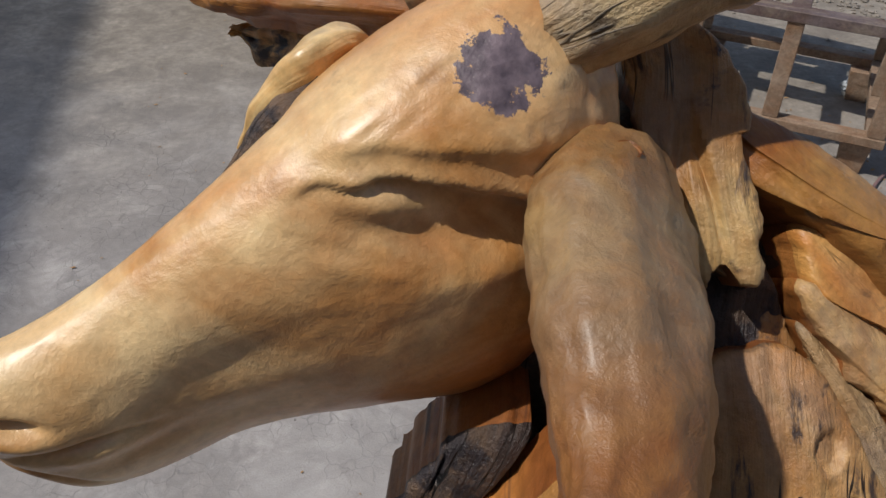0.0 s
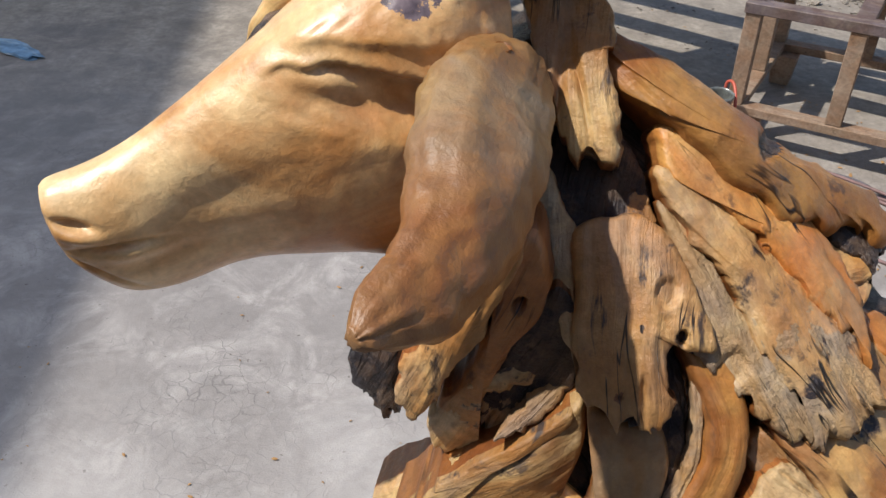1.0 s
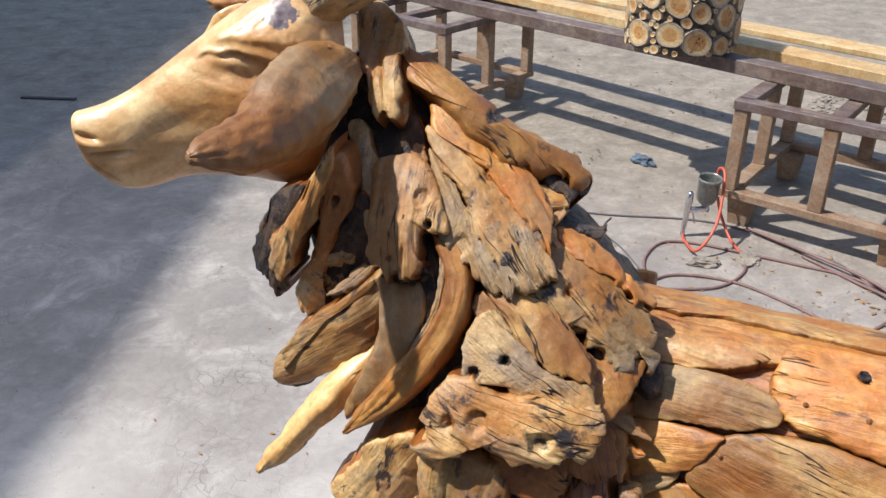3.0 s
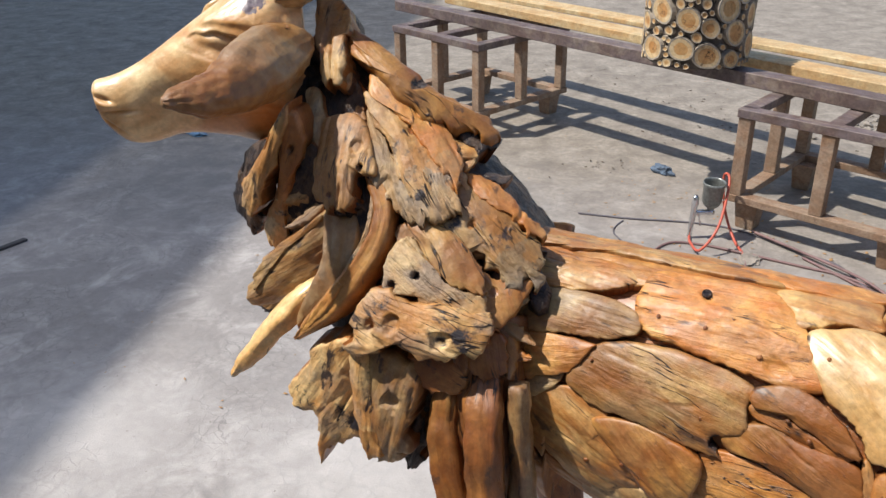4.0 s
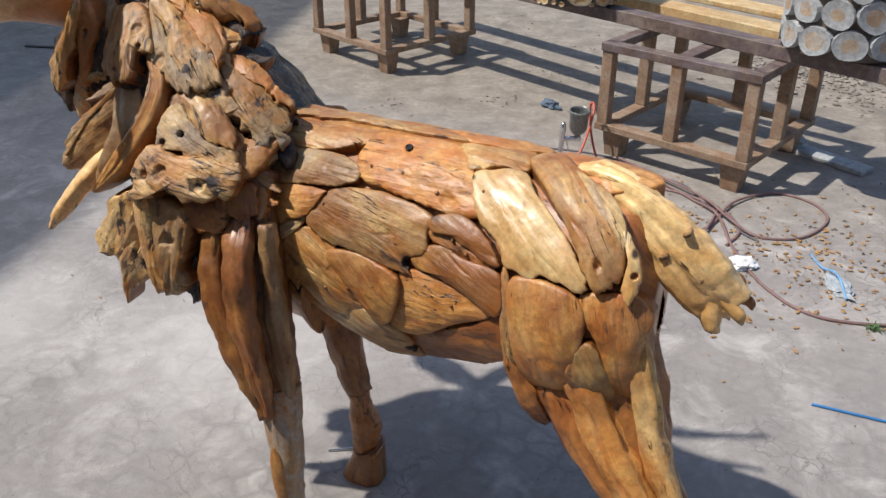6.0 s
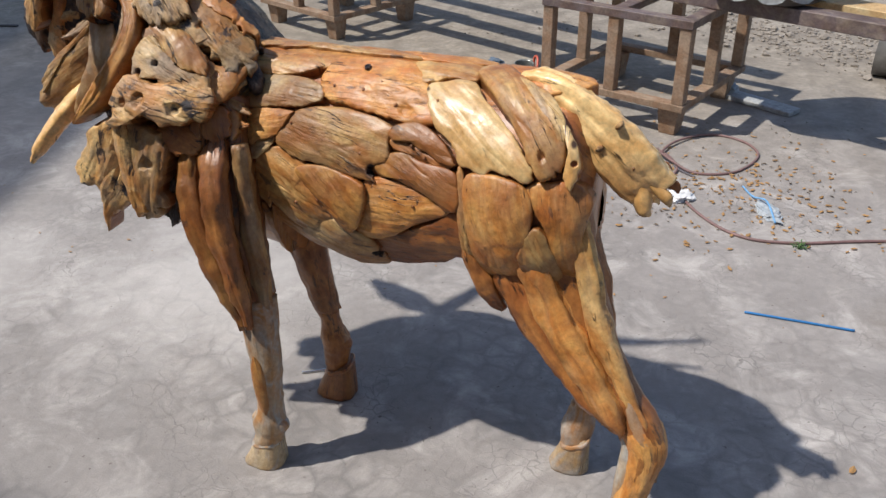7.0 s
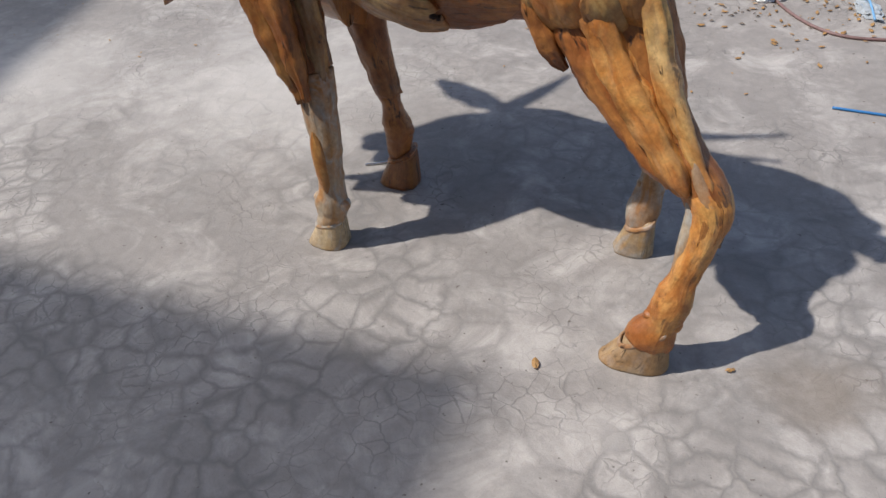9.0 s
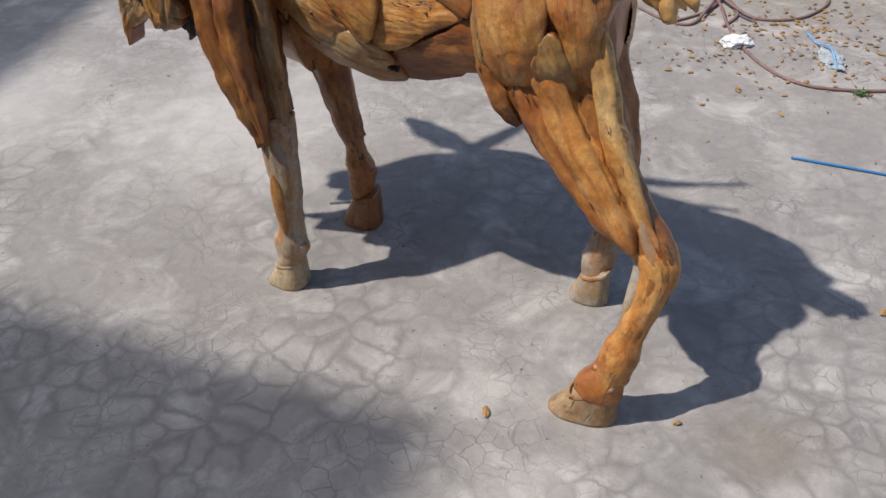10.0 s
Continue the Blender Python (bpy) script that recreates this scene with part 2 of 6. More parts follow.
# ---------- carving tools ----------
class Carving:
    """Gathers many pieces into one mesh with a grain layout."""

    def __init__(self):
        self.verts, self.faces, self.slots, self.uvs = [], [], [], []

    def sheet(self, points, layout, slot, wrap=False, caps=False, sides=None):
        base, rows, cols = len(self.verts), len(points), len(points[0])
        for row in points:
            self.verts.extend(row)
        off = (random.random() * 40, random.random() * 40)
        wide = cols if wrap else cols - 1
        for i in range(rows - 1):
            for j in range(wide):
                k = (j + 1) % cols
                self.faces.append((base + i * cols + j, base + i * cols + k, base + (i + 1) * cols + k, base + (i + 1) * cols + j))
                self.slots.append(sides if sides is not None and i < 3 else slot)
                for a, b, jj in ((i, j, j), (i, k, j + 1), (i + 1, k, j + 1), (i + 1, j, j)):
                    u, v = layout(a, jj)
                    self.uvs.append((u + off[0], v + off[1]))
        if caps:
            for i, flip in ((0, True), (rows - 1, False)):
                ring = [base + i * cols + j for j in range(cols)]
                self.faces.append(tuple(reversed(ring)) if flip else tuple(ring))
                self.slots.append(slot)
                for j in range(cols):
                    self.uvs.append((off[0] + 0.01 * math.cos(j), off[1] + 0.01 * math.sin(j)))

    def build(self, name, mats):
        mesh = bpy.data.meshes.new(name)
        mesh.from_pydata([tuple(v) for v in self.verts], [], self.faces)
        layer = mesh.uv_layers.new(name="grain")
        layer.data.foreach_set("uv", [c for uv in self.uvs for c in uv])
        for m in mats:
            mesh.materials.append(m)
        mesh.polygons.foreach_set("material_index", self.slots)
        mesh.polygons.foreach_set("use_smooth", [True] * len(self.faces))
        mesh.update()
        return new(name, mesh)


def curve(points, steps):
    """Catmull-Rom through points (tuples of equal length), evenly stepped."""
    pts = np.array(points, float)
    pts = np.vstack([2 * pts[0] - pts[1], pts, 2 * pts[-1] - pts[-2]])
    out = []
    spans = len(points) - 1
    for i in range(steps + 1):
        f = i / steps * spans
        k = min(int(f), spans - 1)
        u = f - k
        a, b, c, d = pts[k:k + 4]
        out.append(0.5 * (2 * b + (c - a) * u + (2 * a - 5 * b + 4 * c - d) * u * u + (3 * b - a - 3 * c + d) * u ** 3))
    return np.array(out)


def ring_curve(points, per):
    pts = np.array(points, float)
    n, out = len(pts), []
    for i in range(n):
        a, b, c, d = pts[i - 1], pts[i], pts[(i + 1) % n], pts[(i + 2) % n]
        for s in range(per):
            u = s / per
            out.append(0.5 * (2 * b + (c - a) * u + (2 * a - 5 * b + 4 * c - d) * u * u + (3 * b - a - 3 * c + d) * u ** 3))
    return np.array(out)


def rough(x, y, z, octaves=3):
    return noise.fractal(Vector((x, y, z)), 0.8, 2.1, octaves)


def tube(carving, spine, slot, side=(0, 1, 0), steps=40, around=28, lumps=0.004, grooves=0.0, power=2.0, ends=True, dent=None):
    """A limb: spine rows are x, y, z, half width, half depth along side."""
    rows = curve(spine, steps)
    side = Vector(side)
    points, run, seed = [], [0.0], random.random() * 50
    for i, r in enumerate(rows):
        here = Vector(r[:3])
        ahead = Vector(rows[min(i + 1, steps)][:3]) - Vector(rows[max(i - 1, 0)][:3])
        ahead.normalize()
        depth = (side - ahead * side.dot(ahead)).normalized()
        wide = ahead.cross(depth).normalized()
        if i:
            run.append(run[-1] + (here - Vector(rows[i - 1][:3])).length)
        ring = []
        for j in range(around):
            a = 2 * math.pi * j / around
            ca, sa = math.cos(a), math.sin(a)
            k = (abs(ca) ** power + abs(sa) ** power) ** (-1 / power)
            way = wide * (ca * max(r[3], 0.001)) + depth * (sa * max(r[4], 0.001))
            p = here + way * k
            bump = lumps * rough(p.x * 22 + seed, p.y * 22, p.z * 22)
            if grooves:
                bump += grooves * (rough(run[-1] * 5 + seed, ca * 5, sa * 5, 4))
            p = p + way.normalized() * bump
            if dent:
                p = p + way.normalized() * dent(p)
            ring.append(p)
        points.append(ring)
    girth = max(0.02, float(np.mean(rows[:, 3])) * 6.28)
    if ends:
        for at, i in ((0, 0), (len(points), -1)):
            mid = sum(points[i], Vector()) / around
            small = [mid + (p - mid) * 0.35 for p in points[i]]
            points.insert(0 if at == 0 else len(points), small)
            run.insert(0 if at == 0 else len(run), run[0] - 0.01 if at == 0 else run[-1] + 0.01)
    carving.sheet(points, lambda i, j: (run[i], j / around * girth), slot, wrap=True, caps=True)


def smooth(x, a, b):
    k = min(1.0, max(0.0, (x - a) / (b - a)))
    return k * k * (3 - 2 * k)


def slab(carving, outline, on, slot, thick=0.02, lift=(0.0, 0.0), bulge=0.008, grain=0.0, rag=0.004, groove=0.002, unit=1.0, per=None, sink=0.03, grow=0.0, sides=None, wave=0.004, pits=(), tip=None, tilt=0.0, crisp=False):
    """A worn plank cut to an outline and laid on a surface: domed, its shoulders rounded, its lower end frayed.
    lift: how far its upper and lower ends stand off; pits: place, radius, depth and wood of rotted hollows; tip: the wood of its lower end."""
    rim = ring_curve([(a, b * unit) for a, b in outline], per or max(8, 150 // len(outline)))
    seed, torn = random.random() * 60, []
    ca, sa = math.cos(radians(grain)), math.sin(radians(grain))
    mid = rim.mean(axis=0)
    high, low = rim[:, 1].max(), rim[:, 1].min()
    down = -1.0 if sa > 0 else 1.0
    for x, y in rim:
        end = (high - y) / max(1e-4, high - low)
        tear = rag * (0.5 + 1.3 * end * end)
        tooth = 2.2 * rag * smooth(end, 0.62, 0.95) * rough((-x * sa + y * ca) * 75 + seed, seed, 4.0, 3)
        torn.append((tear * rough(x * 40 + seed, y * 40, 1.0, 5) + tooth * ca * down, tear * rough(x * 40, y * 40 + seed, 7.0, 5) + tooth * sa * down))
    if grow:
        rim = np.array([mid + (r - mid) * (1 + grow / max(0.02, float(np.linalg.norm(r - mid)))) for r in rim])
    half = 0.5 * (rim[:, 0].max() - rim[:, 0].min())
    levels = [(1.0, -sink), (1.0, 0.0), (0.9985, 0.62), (0.994, 0.84), (0.986, 0.94), (0.970, 0.985), (0.935, 1.0)] if crisp else [(1.0, -sink), (1.0, 0.0), (0.998, 0.40), (0.990, 0.66), (0.976, 0.84), (0.955, 0.94), (0.925, 1.0)]
    levels += [(0.885 - 0.0403 * k, 1.0) for k in range(22)]
    points, flat = [], []
    for scale, rise in levels:
        row, lay = [], []
        fray = max(0.0, (scale - 0.7) / 0.3) ** 2
        for (x, y), (ra, rb) in zip(rim, torn):
            a, b = mid[0] + (x - mid[0]) * scale + ra * fray, mid[1] + (y - mid[1]) * scale + rb * fray
            p, n = on(a, b / unit)
            along, across = a * ca + b * sa, -a * sa + b * ca
            t = (high - b) / max(high - low, 1e-4)
            off = lift[0] + (lift[1] - lift[0]) * t + tilt * (a - mid[0]) / max(half, 1e-4)
            if rise > 0:
                fibre = 0.35 + 0.9 * smooth(t, 0.6, 1.0)
                off += thick * rise + bulge * (1 - scale ** 2) ** 0.8
                crack = rough(along * 2.6 + seed, across * 15, seed + 3, 2)
                off -= 1.6 * groove * rise * max(0.0, 1 - abs(crack) / 0.05) * smooth(rough(a * 9, b * 9, seed, 2), 0.0, 0.25)
                off += groove * fibre * rise * rough(along * 5 + seed, across * 42, seed, 4)
                crease = abs(rough(along * 4 + seed, across * 15, seed + 2, 3))
                off += wave * rise * (rough(along * 7, across * 17, seed + 9, 2) + 0.3 * rough(a * 30, b * 30, seed + 5, 3) + 1.8 * min(crease, 0.3) - 0.40)
                for pa, pb, pr, depth, _ in pits:
                    d = math.hypot(a - pa, b - pb * unit) / pr * (1 + 0.35 * rough(a * 60, b * 60, seed, 3))
                    off -= depth * (1 - smooth(d, 0.55, 1.0))
            else:
                off += rise
            row.append(p + n * off)
            lay.append((along, across))
        points.append(row)
        flat.append(lay)
    size, first = len(rim), len(carving.slots)
    carving.sheet(points, lambda i, j: flat[i][j % size], slot, wrap=True, caps=False, sides=sides)
    # rotted hollows and frayed ends take their own wood
    for i in range(len(levels) - 1):
        for j in range(size):
            x, y = rim[j]
            a, b = mid[0] + (x - mid[0]) * levels[i][0], mid[1] + (y - mid[1]) * levels[i][0]
            if tip is not None and i >= 2 and (high - b) / (high - low) + 0.22 * rough(a * 28 + seed, b * 28, 2.0, 4) > 0.74:
                carving.slots[first + i * size + j] = tip
            for pa, pb, pr, depth, wood_of in pits:
                if wood_of is not None and math.hypot(a - pa, b - pb * unit) / pr * (1 + 0.35 * rough(a * 60, b * 60, seed, 3)) < 0.9:
                    carving.slots[first + i * size + j] = wood_of
    base = len(carving.verts) - size
    carving.faces.append(tuple(base + j for j in range(size)))
    carving.slots.append(slot)
    carving.uvs.extend([flat[-1][j] for j in range(size)])


def ribbon(carving, spine, on, slot, thick=0.018, lift=(0.0, 0.0), cup=0.0, rag=0.003, groove=0.002, steps=44, across=12):
    """A long bent slat: spine rows are its place on the surface and its half width; cup hollows its middle."""
    rows = curve(spine, steps)
    seed, points, run = random.random() * 60, [], [0.0]
    for i, (a, b, half) in enumerate(rows):
        a0, b0 = rows[max(i - 1, 0)][:2]
        a1, b1 = rows[min(i + 1, steps)][:2]
        d = math.hypot(a1 - a0, b1 - b0) or 1e-6
        na, nb = -(b1 - b0) / d, (a1 - a0) / d
        if i:
            run.append(run[-1] + math.hypot(a - rows[i - 1][0], b - rows[i - 1][1]))
        t = i / steps
        off = lift[0] + (lift[1] - lift[0]) * t
        row = []
        for j in range(across + 1):
            v = 2 * j / across - 1
            w = max(half, 0.002) * (1 + rag / max(half, 0.01) * rough(t * 14 + seed, v * 2, 3.0))
            p, n = on(a + na * v * w, b + nb * v * w)
            rise = thick * (1 - abs(v) ** 5) - cup * (1 - v * v) + groove * rough(t * 5 + seed, v * 6, seed, 4)
            row.append(p + n * (off + rise))
        first, last = on(a - na * w, b - nb * w), on(a + na * w, b + nb * w)
        row.insert(0, first[0] + first[1] * (off - 0.025))
        row.append(last[0] + last[1] * (off - 0.025))
        points.append(row)
    wide = float(np.max(rows[:, 2])) * 2
    carving.sheet(points, lambda i, j: (run[i], j / across * wide), slot)
    for i in (0, -1):
        carving.sheet([points[i], [p + (on(*rows[i][:2])[1] * -0.03) for p in points[i]]], lambda k, j: (k * 0.02, j / across * wide), slot)


# ---------- the statue's forms ----------
def trunk_line(x):
    return 0.52 - 0.22 * (x - 1.0)


def girth_at(x):
    if x < 0.62:
        return 0.215 * max(0.3, 1 - ((0.62 - x) / 0.5) ** 2)
    if x > 1.3:
        return 0.215 * max(0.35, 1 - ((x - 1.3) / 0.35) ** 2)
    return 0.215


def belly_drop(x):
    return float(np.interp(x, (0.62, 0.70, 0.80, 0.93, 1.05, 1.2, 1.4), (0.15, 0.19, 0.235, 0.245, 0.215, 0.17, 0.17)))


def on_flank(x, deg):
    a, half = radians(deg), girth_at(x)
    tall = 0.278 - 0.014 * max(0.0, min(1.0, (1.0 - x) / 0.25)) if deg > 0 else 0.30 if x < 0.72 else belly_drop(x)
    n = Vector((0, -math.cos(a) / half, math.sin(a) / tall)).normalized()
    return Vector((x, trunk_line(x) - half * math.cos(a), 0.76 + tall * math.sin(a))), n


def on_far_flank(x, deg):
    p, n = on_flank(x, deg)
    return Vector((p.x, 2 * trunk_line(x) - p.y, p.z)), Vector((n.x, -n.y, n.z))


def mane_depth(x, z):
    # the neck narrows upwards, so it turns away faster towards the crest there
    bend = x - (0.45 - 0.45 * (z - 1.0))
    turn = float(np.interp(z, (0.95, 1.04, 1.10, 1.18, 1.25), (1.0, 1.7, 2.3, 4.0, 5.5)))
    return 0.30 + 0.7 * (z - 0.72) ** 2 + (min(turn * bend * bend, 0.22) if bend > 0 else 0.45 * bend * bend)


def on_mane(x, z):
    e = 0.004
    fx = (mane_depth(x + e, z) - mane_depth(x - e, z)) / (2 * e)
    fz = (mane_depth(x, z + e) - mane_depth(x, z - e)) / (2 * e)
    return Vector((x, mane_depth(x, z), z)), Vector((fx, -1, fz)).normalized()


def on_throat(x, z):
    return Vector((x, 0.435 + 0.3 * (x - 0.2) ** 2, z)), Vector((0.6 * (x - 0.2), -1, 0)).normalized()


def under_throat(x, z):
    return Vector((x, 0.47 + 0.3 * (x - 0.15) ** 2, z)), Vector((0.6 * (x - 0.15), -1, 0)).normalized()


def on_breast(x, z):
    bend = max(0, x - 0.3)
    return Vector((x, 0.335 + 0.5 * bend ** 2, z)), Vector((bend, -1, 0)).normalized()


deer = Carving()

# dark inner trunk and neck under the planks
core = []
for x in np.linspace(0.52, 1.47, 40):
    shrink = 0.93 * (1 - max(0, 0.6 - x) * 3 - max(0, x - 1.42) * 6)
    row = []
    for j in range(44):
        a = math.degrees(2 * math.pi * j / 44 - math.pi)
        p = on_flank(x, a)[0] if abs(a) <= 90 else on_far_flank(x, math.copysign(180 - abs(a), a))[0]
        mid = Vector((x, trunk_line(x), 0.76))
        row.append(mid + (p - mid) * (shrink + 0.015 * rough(x * 12, p.y * 12, p.z * 12)))
    core.append(row)
deer.sheet(core, lambda i, j: (i * 0.025, j * 0.03), BROWN, wrap=True, caps=True)
tube(deer, [(0.20, 0.595, 1.35, 0.035, 0.04), (0.31, 0.605, 1.20, 0.085, 0.085), (0.42, 0.60, 1.05, 0.145, 0.145), (0.52, 0.59, 0.90, 0.18, 0.19), (0.60, 0.58, 0.76, 0.20, 0.20)], BARK, steps=36, around=36, lumps=0.010)
tube(deer, [(0.19, 0.57, 1.30, 0.045, 0.05), (0.200, 0.55, 1.16, 0.070, 0.055), (0.225, 0.53, 1.03, 0.075, 0.06), (0.32, 0.48, 0.90, 0.085, 0.075), (0.40, 0.47, 0.76, 0.08, 0.08)], BARK, steps=36, around=28, lumps=0.012)

# narrow slats bedded in the mane under its large slabs
rnd = random.Random(11)
for k in range(110):
    t, c = rnd.random(), rnd.uniform(-1, 1)
    x, z = 0.25 + 0.28 * t + c * (0.05 + 0.10 * t) * 0.9, 1.33 - 0.46 * t + c * (0.05 + 0.08 * t) * 0.55
    if (0.29 < x < 0.45 and 0.90 < z < 1.20) or (x < 0.36 and z > 1.16):
        continue
    a, long, wide = radians(rnd.uniform(-75, -35) if c > -0.2 else rnd.uniform(-120, -70)), rnd.uniform(0.08, 0.15), rnd.uniform(0.010, 0.028)
    bend = rnd.uniform(-0.5, 0.5)
    rows = [(x + math.cos(a + bend * f) * long * f, z + math.sin(a + bend * f) * long * f, wide * w) for f, w in ((0, 0.5), (0.25, 1.0), (0.6, 0.9), (0.85, 0.6), (1.0, 0.15))]
    ribbon(deer, rows, on_mane, rnd.choice((AMBER, BROWN, DUN, GREY, BROWN, RAGGED, DUN)), thick=0.016, lift=(-0.045, rnd.uniform(-0.035, 0.005)), cup=rnd.uniform(0, 0.008), rag=0.006, groove=0.002, steps=20, across=7)

# planks over the flanks: place along the body in metres, round it in degrees above its middle line
spine_a = [(0.62, 92), (0.827, 98), (1.054, 98), (1.075, 73), (0.904, 68), (0.687, 62), (0.63, 70)]
spine_long = [(0.63, 80), (0.771, 88), (0.931, 89), (1.044, 88), (1.06, 82), (0.937, 80), (0.805, 80), (0.67, 76)]
spine_b = [(0.655, 71), (0.759, 75), (0.828, 75), (0.855, 71), (0.827, 64), (0.774, 59), (0.68, 56)]
spine_c = [(1.00, 92), (1.08, 97), (1.16, 99), (1.23, 98), (1.22, 90), (1.10, 84), (1.02, 84)]
upper_big = [(0.853, 65), (0.874, 76), (0.968, 80), (1.063, 77), (1.096, 68), (1.12, 56), (1.136, 44), (1.068, 42), (0.998, 43), (0.924, 46), (0.882, 46), (0.86, 50), (0.846, 57)]
grey_left = [(0.655, 53), (0.774, 57), (0.84, 55), (0.862, 50), (0.854, 45), (0.807, 41), (0.74, 39), (0.652, 36)]
small_tri = [(0.666, 34), (0.785, 38), (0.787, 35), (0.757, 26), (0.705, 20), (0.676, 19)]
small_low = [(0.676, 15), (0.735, 24), (0.74, 20), (0.69, 10)]
center_big = [(0.757, 26), (0.798, 38), (0.872, 43), (0.957, 43), (1.045, 39), (1.038, 32), (1.041, 24), (1.002, 18), (1.014, 13), (0.978, 13), (0.893, 15), (0.815, 16), (0.763, 20)]
mid_chip = [(1.045, 38), (1.078, 42), (1.116, 42), (1.166, 36), (1.192, 28), (1.16, 28), (1.102, 33), (1.05, 33)]
mid_strip = [(1.046, 33), (1.102, 33), (1.165, 28), (1.194, 27), (1.165, 24), (1.11, 27), (1.055, 29)]
grey_low = [(1.012, 21), (1.064, 28), (1.122, 26), (1.188, 25), (1.205, 19), (1.205, 8), (1.182, 8), (1.128, 13), (1.059, 16), (1.023, 16)]
lowleft = [(0.692, 9), (0.735, 18), (0.792, 18), (0.838, 12), (0.83, 6), (0.868, 0), (0.892, -12), (0.86, -20), (0.79, -29), (0.714, -14), (0.684, -6)]
oval = [(0.806, 10), (0.849, 14), (0.914, 14), (0.973, 11), (0.989, 7), (0.977, -6), (0.947, -17), (0.914, -14), (0.882, -5), (0.838, 3)]
low_orange = [(0.984, 11), (1.049, 15), (1.118, 13), (1.187, 7), (1.123, -2), (1.033, -19), (0.958, -20), (0.978, -4)]
belly_l = [(0.79, -34), (0.84, -19), (0.90, -14), (0.969, -20), (1.005, -29), (1.012, -50), (0.959, -58), (0.886, -58), (0.82, -52)]
belly_edge = [(0.69, -14), (0.735, -24), (0.79, -36), (0.82, -54), (0.90, -64), (0.80, -72), (0.72, -55)]
belly_r = [(0.995, -27), (1.075, -14), (1.133, -4), (1.207, 7), (1.217, -20), (1.132, -50), (1.03, -60), (0.98, -52)]
light = [(1.105, 62), (1.145, 68), (1.203, 71), (1.236, 61), (1.284, 51), (1.33, 40), (1.358, 28), (1.294, 28), (1.215, 27), (1.19, 35), (1.164, 40), (1.137, 44)]
light_top = [(1.06, 80), (1.11, 86), (1.20, 92), (1.204, 80), (1.203, 72), (1.144, 70), (1.103, 64), (1.078, 71)]
rump_slab = [(1.206, 80), (1.25, 92), (1.288, 84), (1.335, 72), (1.386, 59), (1.414, 46), (1.412, 34), (1.387, 28), (1.36, 31), (1.322, 45), (1.275, 58), (1.228, 70)]
rump_top = [(1.25, 96), (1.306, 104), (1.40, 100), (1.446, 92), (1.447, 84), (1.413, 76), (1.361, 71), (1.305, 81)]
rump_seam = [(1.30, 76), (1.36, 70), (1.40, 58), (1.415, 47), (1.40, 46), (1.365, 56), (1.325, 68)]
thigh_oval = [(1.222, 24), (1.277, 27), (1.338, 25), (1.363, 18), (1.363, 7), (1.347, -6), (1.345, -22), (1.31, -50), (1.263, -46), (1.236, -6), (1.22, 12)]
thigh_edge = [(1.200, 25), (1.216, 24), (1.220, 11), (1.236, -6), (1.27, -50), (1.285, -66), (1.25, -64), (1.216, -10)]
thigh_rear = [(1.35, 25), (1.404, 28), (1.446, 28), (1.478, 19), (1.466, 6), (1.476, -16), (1.47, -42), (1.43, -22), (1.401, 4), (1.369, 15)]
thigh_chip = [(1.345, -3), (1.37, 8), (1.402, 2), (1.43, -20), (1.441, -58), (1.42, -62), (1.378, -34), (1.35, -18)]
tail_strip = [(1.399, 57), (1.421, 50), (1.443, 40), (1.445, 30), (1.433, 25), (1.42, 32), (1.422, 42), (1.407, 50)]
chip_sh = [(0.565, 40), (0.612, 52), (0.672, 56), (0.664, 42), (0.63, 30), (0.605, 16), (0.58, 14), (0.57, 24)]
sh1 = [(0.575, 28), (0.614, 33), (0.668, 32), (0.676, 15), (0.62, 10), (0.565, 10)]
sh2 = [(0.543, 9), (0.572, 20), (0.652, 22), (0.677, 12), (0.616, 9)]
sh3 = [(0.522, -1), (0.677, 13), (0.675, -19), (0.622, -43), (0.547, -50), (0.519, -18)]
